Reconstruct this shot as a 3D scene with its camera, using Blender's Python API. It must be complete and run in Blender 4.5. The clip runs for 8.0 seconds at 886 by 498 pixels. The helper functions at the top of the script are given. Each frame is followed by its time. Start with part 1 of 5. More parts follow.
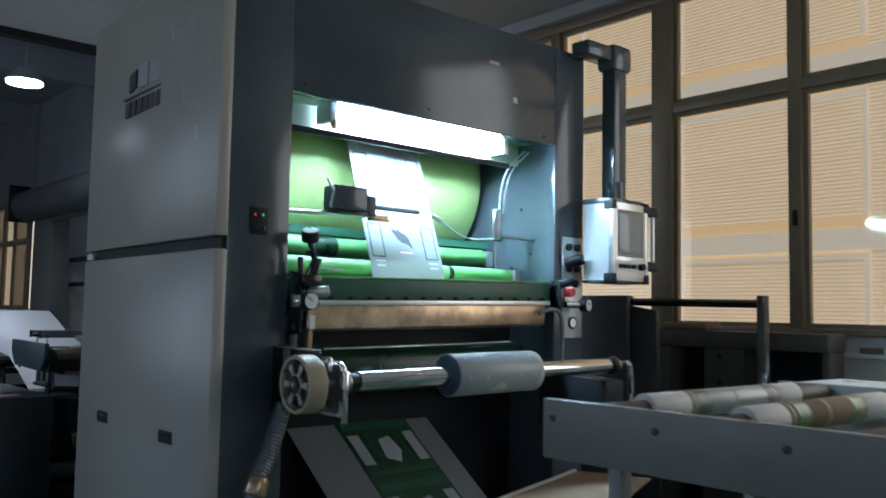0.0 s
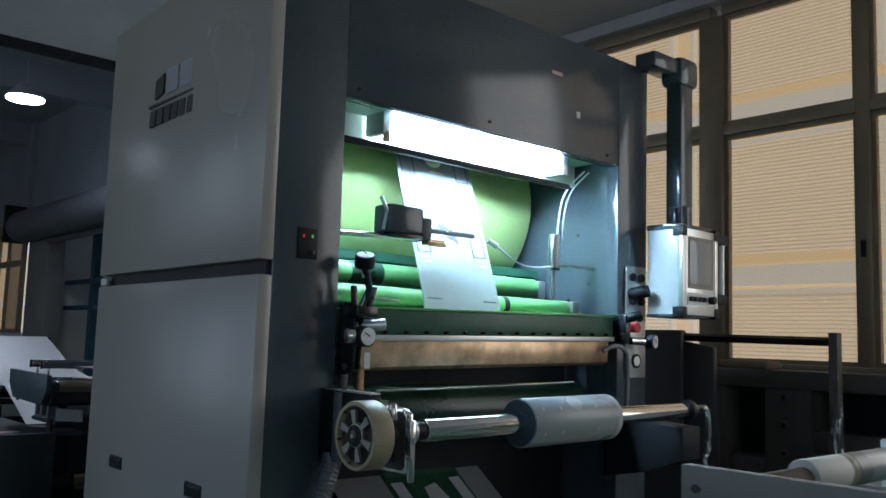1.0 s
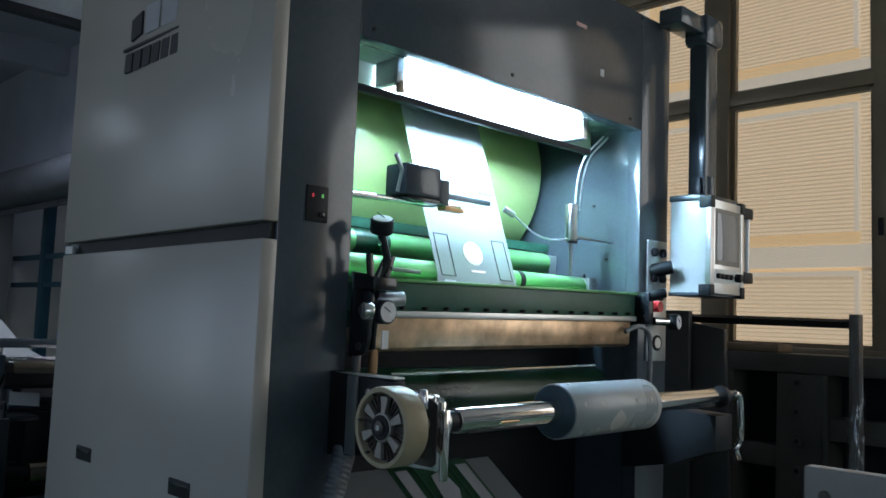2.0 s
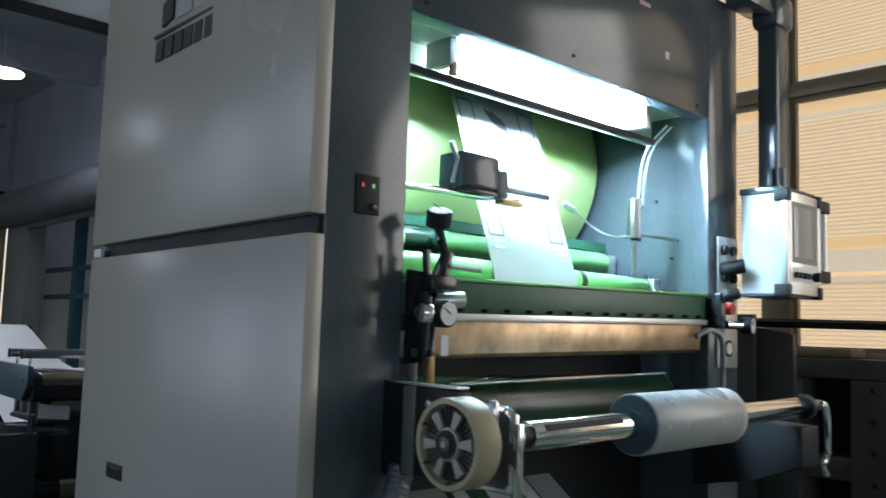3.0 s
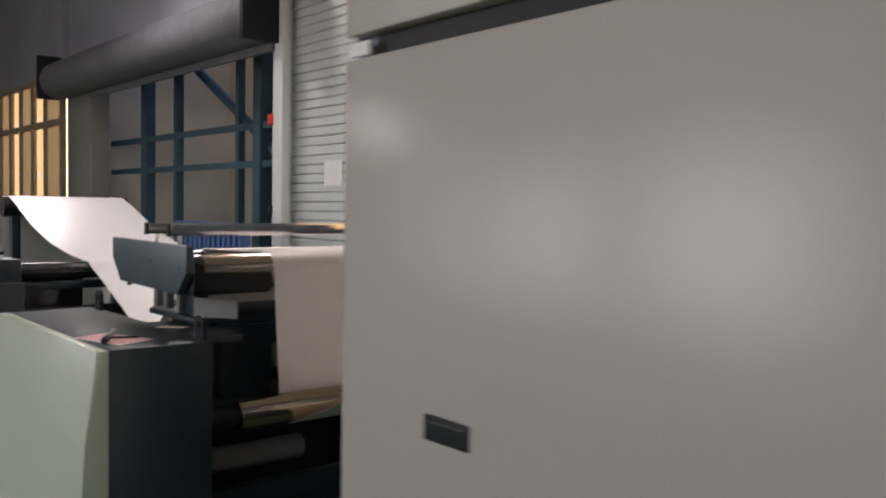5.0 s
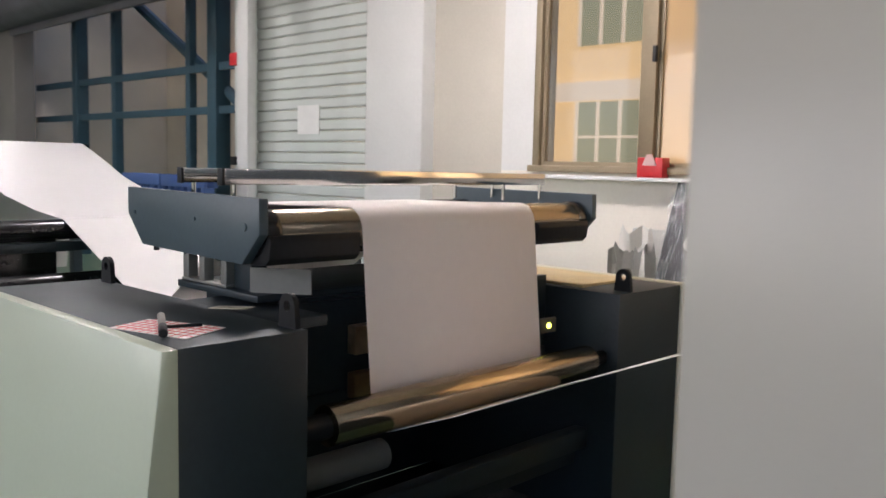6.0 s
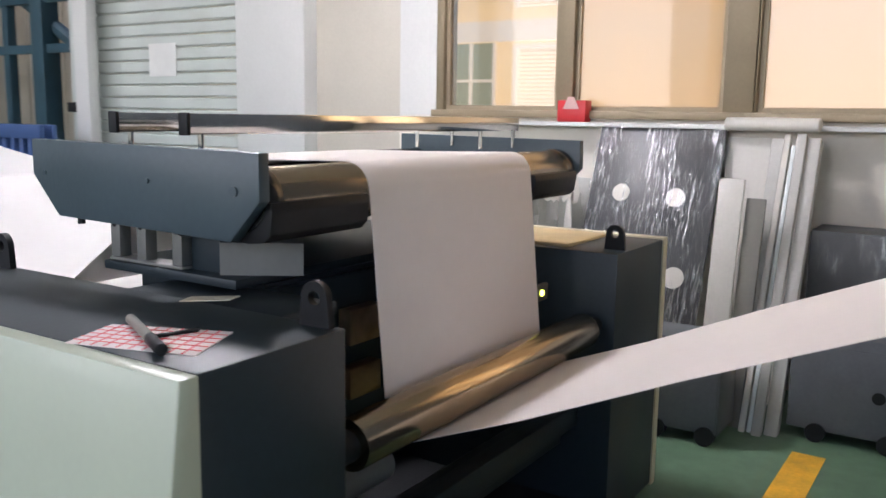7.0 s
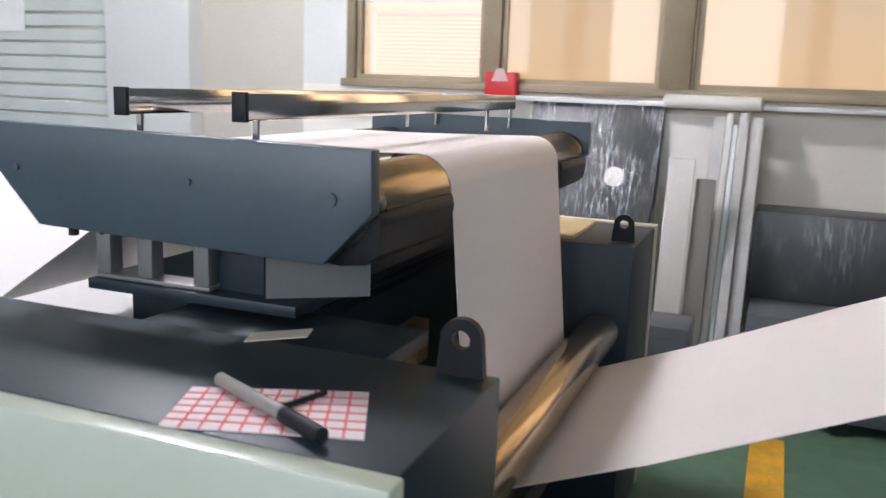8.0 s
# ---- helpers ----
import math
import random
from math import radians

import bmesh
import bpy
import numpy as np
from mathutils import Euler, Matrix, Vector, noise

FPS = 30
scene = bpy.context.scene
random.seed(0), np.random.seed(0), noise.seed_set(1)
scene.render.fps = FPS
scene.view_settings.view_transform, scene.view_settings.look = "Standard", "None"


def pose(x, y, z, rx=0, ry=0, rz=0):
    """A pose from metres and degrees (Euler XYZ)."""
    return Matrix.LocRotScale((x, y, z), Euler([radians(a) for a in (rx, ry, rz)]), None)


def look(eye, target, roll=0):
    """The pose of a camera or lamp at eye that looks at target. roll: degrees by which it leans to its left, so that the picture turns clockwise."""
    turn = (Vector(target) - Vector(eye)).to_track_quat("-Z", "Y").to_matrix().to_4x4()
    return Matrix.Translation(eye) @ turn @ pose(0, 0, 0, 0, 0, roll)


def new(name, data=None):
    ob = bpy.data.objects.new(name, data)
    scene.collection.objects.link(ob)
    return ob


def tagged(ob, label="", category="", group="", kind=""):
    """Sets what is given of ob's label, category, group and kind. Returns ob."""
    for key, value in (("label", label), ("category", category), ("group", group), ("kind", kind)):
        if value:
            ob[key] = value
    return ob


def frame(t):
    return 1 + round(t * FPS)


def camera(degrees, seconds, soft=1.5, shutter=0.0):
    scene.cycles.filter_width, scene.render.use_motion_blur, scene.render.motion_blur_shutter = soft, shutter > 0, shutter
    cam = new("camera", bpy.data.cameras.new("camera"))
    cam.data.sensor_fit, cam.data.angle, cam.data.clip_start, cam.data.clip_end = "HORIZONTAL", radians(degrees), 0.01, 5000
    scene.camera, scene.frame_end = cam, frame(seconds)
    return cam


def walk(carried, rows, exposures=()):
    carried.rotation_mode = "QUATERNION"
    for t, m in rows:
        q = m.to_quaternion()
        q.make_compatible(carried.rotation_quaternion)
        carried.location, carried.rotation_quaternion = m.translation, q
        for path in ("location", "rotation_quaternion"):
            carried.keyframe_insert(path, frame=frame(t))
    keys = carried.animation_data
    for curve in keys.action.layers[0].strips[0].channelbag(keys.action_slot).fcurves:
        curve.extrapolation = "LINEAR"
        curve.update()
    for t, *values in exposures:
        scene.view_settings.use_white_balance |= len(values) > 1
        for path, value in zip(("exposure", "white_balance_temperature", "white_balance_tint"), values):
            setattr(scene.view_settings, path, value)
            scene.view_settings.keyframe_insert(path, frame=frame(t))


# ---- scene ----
cam = camera(54.5, 8.0, shutter=0.5)
PATH = [
    (0, (-0.155, -0.247, 1.616), (1.159, 1.254, 1.766), 1.1),
    (0.5, (-0.17, 0.03, 1.662), (1.141, 1.529, 1.854), 1.3),
    (1, (-0.087, 0.265, 1.647), (1.235, 1.751, 1.86), 1.8),
    (1.2, (-0.062, 0.363, 1.63), (1.274, 1.837, 1.84), 1.9),
    (2.3, (0.049, 0.799, 1.621), (1.458, 2.209, 1.789), 2.3),
    (2.5, (0.085, 0.846, 1.617), (1.483, 2.267, 1.787), 2.5),
    (3, (0.125, 0.967, 1.602), (1.478, 2.427, 1.799), 1.8),
    (3.3, (0.116, 1.117, 1.627), (1.452, 2.59, 1.842), 1.0),
    (3.5, (0.117, 1.296, 1.655), (1.441, 2.783, 1.849), -0.1),
    (3.7, (0.169, 1.521, 1.615), (1.482, 3.028, 1.669), -0.9),
    (4, (0.173, 1.722, 1.575), (1.471, 3.243, 1.562), -0.1),
    (4.5, (0.283, 2.15, 1.576), (1.581, 3.671, 1.544), 0.7),
    (4.7, (0.315, 2.377, 1.534), (1.611, 3.9, 1.48), 0.7),
    (5, (0.305, 2.716, 1.525), (1.601, 4.237, 1.431), 1.0),
    (5.2, (0.283, 2.935, 1.498), (1.59, 4.444, 1.387), 2.3),
    (6.3, (0.356, 3.989, 1.467), (1.844, 5.304, 1.232), 0.6),
    (6.5, (0.367, 4.112, 1.475), (1.907, 5.36, 1.217), 0.7),
    (7, (0.401, 4.481, 1.448), (2.065, 5.549, 1.142), 0.9),
    (7.5, (0.389, 4.822, 1.456), (2.135, 5.736, 1.112), 1.3),
    (8, (0.468, 5.127, 1.47), (2.3, 5.837, 1.095), 2.1),
]
EXPOSURES = [(0, -0.65, 4950, 9), (1.2, -0.85, 4950, 9), (2.5, -0.45, 5000, 9), (3, -0.1, 5200, 10), (3.5, 0.08, 5600, 12), (4, 0.34, 6000, 15), (4.5, 0.46, 6350, 18), (5, 0.76, 6500, 20), (6.3, 1.22, 6150, 19), (8, 1.34, 5750, 17)]
walk(cam, [(t, look(e, g, r)) for t, e, g, r in PATH], EXPOSURES)

# ---- world, sun, large lights ----
world = bpy.data.worlds.new("sky")
scene.world = world
world.use_nodes = True
wn = world.node_tree.nodes
sky = wn.new("ShaderNodeTexSky")
sky.sky_type, sky.sun_disc = "NISHITA", False
sky.sun_elevation, sky.sun_rotation = radians(62), radians(-107)
wn["Background"].inputs["Strength"].default_value = 0.12
world.node_tree.links.new(sky.outputs["Color"], wn["Background"].inputs["Color"])

sun = new("sun", bpy.data.lights.new("sun", "SUN"))
sun.data.energy, sun.data.angle, sun.data.color = 0.9, radians(14), (1.0, 0.95, 0.88)
sun.matrix_world = look((-20, -6, 39), (0, 0, 0))


def window_or_fill_light(at, target, w, h, power, colour):
    """Daylight standing in an open window, or added fill where there is no window."""
    ob = new("window_or_fill_light", bpy.data.lights.new("window_or_fill_light", "AREA"))
    ob.data.shape, ob.data.size, ob.data.size_y, ob.data.energy, ob.data.color = "RECTANGLE", w, h, power, colour
    ob.matrix_world = look(at, target)
    return ob


DAY = (1.0, 0.905, 0.785)
for wy, width, power in ((6.6, 2.6, 48), (10.8, 3.0, 40), (16.6, 3.0, 15)):
    window_or_fill_light((-4.42, wy, 2.6), (0, wy, 2.4), width, 2.0, power, DAY)
# added fill lamp: the south wall behind it is closed and has no window
window_or_fill_light((0.5, -5.9, 2.6), (0.5, 0, 2.3), 3.0, 1.8, 50, (1.0, 0.9, 0.76))
window_or_fill_light((5.14, 0.2, 2.75), (0, 0.2, 2.6), 2.2, 2.3, 62, (1.0, 0.86, 0.66))


# ---- materials ----
def mat(name, col, rough=0.5, metal=0.0, var=0.14, scale=3.0, fine=60.0, bump=0.03, emit=None, strength=0.0, coat=0.0, rvar=0.12, spec=0.5):
    m = bpy.data.materials.new(name)
    m.use_nodes = True
    nt = m.node_tree
    n, l = nt.nodes, nt.links
    b = n["Principled BSDF"]
    b.inputs["Roughness"].default_value, b.inputs["Metallic"].default_value = rough, metal
    b.inputs["Coat Weight"].default_value, b.inputs["Specular IOR Level"].default_value = coat, spec
    tc = n.new("ShaderNodeTexCoord")
    big, small = n.new("ShaderNodeTexNoise"), n.new("ShaderNodeTexNoise")
    for t, s, d in ((big, scale, 5), (small, fine, 3)):
        t.inputs["Scale"].default_value, t.inputs["Detail"].default_value = s, d
        l.new(tc.outputs["Object"], t.inputs["Vector"])
    mix = n.new("ShaderNodeMath")
    mix.operation = "MULTIPLY_ADD"
    l.new(small.outputs["Fac"], mix.inputs[0])
    mix.inputs[1].default_value = 0.35
    l.new(big.outputs["Fac"], mix.inputs[2])
    ramp = n.new("ShaderNodeValToRGB")
    e = ramp.color_ramp.elements
    e[0].position, e[1].position = 0.45, 0.9
    e[0].color = (*[c * (1 - var) for c in col], 1)
    e[1].color = (*[min(1, c * (1 + var)) for c in col], 1)
    l.new(mix.outputs[0], ramp.inputs["Fac"])
    l.new(ramp.outputs["Color"], b.inputs["Base Color"])
    mr = n.new("ShaderNodeMapRange")
    mr.inputs["To Min"].default_value, mr.inputs["To Max"].default_value = max(0.03, rough - rvar), min(1, rough + rvar)
    l.new(big.outputs["Fac"], mr.inputs["Value"])
    l.new(mr.outputs["Result"], b.inputs["Roughness"])
    if bump:
        bp = n.new("ShaderNodeBump")
        bp.inputs["Strength"].default_value, bp.inputs["Distance"].default_value = min(1, bump * 6), 0.004
        l.new(small.outputs["Fac"], bp.inputs["Height"])
        l.new(bp.outputs["Normal"], b.inputs["Normal"])
    if emit:
        b.inputs["Emission Color"].default_value, b.inputs["Emission Strength"].default_value = (*emit, 1), strength
    return m


def pane_mat(name, tint, clear, cloth):
    """Window glass: clear lets the view through, the rest is a milky film that glows with the daylight behind it."""
    m = bpy.data.materials.new(name)
    m.use_nodes = True
    nt = m.node_tree
    n, l = nt.nodes, nt.links
    n.remove(n["Principled BSDF"])
    tr, tl, gl = n.new("ShaderNodeBsdfTransparent"), n.new("ShaderNodeBsdfTranslucent"), n.new("ShaderNodeBsdfGlossy")
    tr.inputs["Color"].default_value = (*tint, 1)
    tl.inputs["Color"].default_value = (*cloth, 1)
    gl.inputs["Roughness"].default_value = 0.04
    a, c, f = n.new("ShaderNodeMixShader"), n.new("ShaderNodeMixShader"), n.new("ShaderNodeMath")
    lw = n.new("ShaderNodeLayerWeight")
    lw.inputs["Blend"].default_value = 0.5
    f.operation = "POWER"
    f.inputs[1].default_value = 5.0
    l.new(lw.outputs["Facing"], f.inputs[0])
    a.inputs["Fac"].default_value = clear
    l.new(tl.outputs[0], a.inputs[1])
    l.new(tr.outputs[0], a.inputs[2])
    g = n.new("ShaderNodeMath")
    g.operation = "MULTIPLY_ADD"
    g.inputs[1].default_value, g.inputs[2].default_value = 0.8, 0.05
    l.new(f.outputs[0], g.inputs[0])
    l.new(g.outputs[0], c.inputs["Fac"])
    l.new(a.outputs[0], c.inputs[1])
    l.new(gl.outputs[0], c.inputs[2])
    l.new(c.outputs[0], n["Material Output"].inputs["Surface"])
    return m


def film_mat(name, col, clear):
    """Clear plastic film: mostly see-through, with sharp crinkled shine."""
    m = bpy.data.materials.new(name)
    m.use_nodes = True
    nt = m.node_tree
    n, l = nt.nodes, nt.links
    n.remove(n["Principled BSDF"])
    tr, gl, mx = n.new("ShaderNodeBsdfTransparent"), n.new("ShaderNodeBsdfGlossy"), n.new("ShaderNodeMixShader")
    gl.inputs["Color"].default_value, gl.inputs["Roughness"].default_value = (*col, 1), 0.1
    tc, w, bp = n.new("ShaderNodeTexCoord"), n.new("ShaderNodeTexNoise"), n.new("ShaderNodeBump")
    mp = n.new("ShaderNodeMapping")
    mp.inputs["Scale"].default_value = (1, 4.0, 1.2)
    l.new(tc.outputs["Object"], mp.inputs["Vector"])
    l.new(mp.outputs["Vector"], w.inputs["Vector"])
    w.inputs["Scale"].default_value, w.inputs["Detail"].default_value, w.inputs["Distortion"].default_value = 14, 4, 0.6
    bp.inputs["Strength"].default_value, bp.inputs["Distance"].default_value = 1.0, 0.014
    l.new(w.outputs["Fac"], bp.inputs["Height"])
    l.new(bp.outputs["Normal"], gl.inputs["Normal"])
    # pulled folds catch the light, film lying flat hardly does
    fold, fm, fr = n.new("ShaderNodeTexNoise"), n.new("ShaderNodeMapping"), n.new("ShaderNodeMapRange")
    fm.inputs["Rotation"].default_value = (radians(-9), 0, 0)
    fm.inputs["Scale"].default_value = (1, 11, 1.3)
    fold.inputs["Scale"].default_value, fold.inputs["Detail"].default_value = 9, 5
    l.new(tc.outputs["Object"], fm.inputs["Vector"])
    l.new(fm.outputs["Vector"], fold.inputs["Vector"])
    fr.inputs["From Min"].default_value, fr.inputs["From Max"].default_value = 0.5, 0.66
    fr.inputs["To Min"].default_value, fr.inputs["To Max"].default_value = 0.04, 1.9 * (1 - clear)
    l.new(fold.outputs["Fac"], fr.inputs["Value"])
    band, bmp, br, mul = n.new("ShaderNodeTexNoise"), n.new("ShaderNodeMapping"), n.new("ShaderNodeMapRange"), n.new("ShaderNodeMath")
    bmp.inputs["Rotation"].default_value = (radians(-9), 0, 0)
    bmp.inputs["Scale"].default_value = (1, 2.6, 0.9)
    band.inputs["Scale"].default_value, band.inputs["Detail"].default_value = 2.4, 2
    br.inputs["From Min"].default_value, br.inputs["From Max"].default_value = 0.44, 0.56
    br.inputs["To Min"].default_value, br.inputs["To Max"].default_value = 0.08, 1.0
    l.new(tc.outputs["Object"], bmp.inputs["Vector"])
    l.new(bmp.outputs["Vector"], band.inputs["Vector"])
    l.new(band.outputs["Fac"], br.inputs["Value"])
    mul.operation = "MULTIPLY"
    l.new(fr.outputs["Result"], mul.inputs[0])
    l.new(br.outputs["Result"], mul.inputs[1])
    l.new(mul.outputs[0], mx.inputs["Fac"])
    l.new(tr.outputs[0], mx.inputs[1])
    l.new(gl.outputs[0], mx.inputs[2])
    l.new(mx.outputs[0], n["Material Output"].inputs["Surface"])
    return m


def clear_print_mat(name, col, solid):
    """Thin printed film: part milky, part see-through, with a sharp shine."""
    m = mat(name, col, 0.22, var=0.04, scale=2, fine=30, bump=0.004, rvar=0.04)
    n, l = m.node_tree.nodes, m.node_tree.links
    tr, mx = n.new("ShaderNodeBsdfTransparent"), n.new("ShaderNodeMixShader")
    tr.inputs["Color"].default_value = (0.93, 0.95, 0.95, 1)
    mx.inputs["Fac"].default_value = solid
    l.new(tr.outputs[0], mx.inputs[1])
    l.new(n["Principled BSDF"].outputs[0], mx.inputs[2])
    l.new(mx.outputs[0], n["Material Output"].inputs["Surface"])
    return m


def lamp_mat(name, col, strength):
    m = bpy.data.materials.new(name)
    m.use_nodes = True
    b = m.node_tree.nodes["Principled BSDF"]
    b.inputs["Base Color"].default_value = (*col, 1)
    b.inputs["Emission Color"].default_value, b.inputs["Emission Strength"].default_value = (*col, 1), strength
    return m


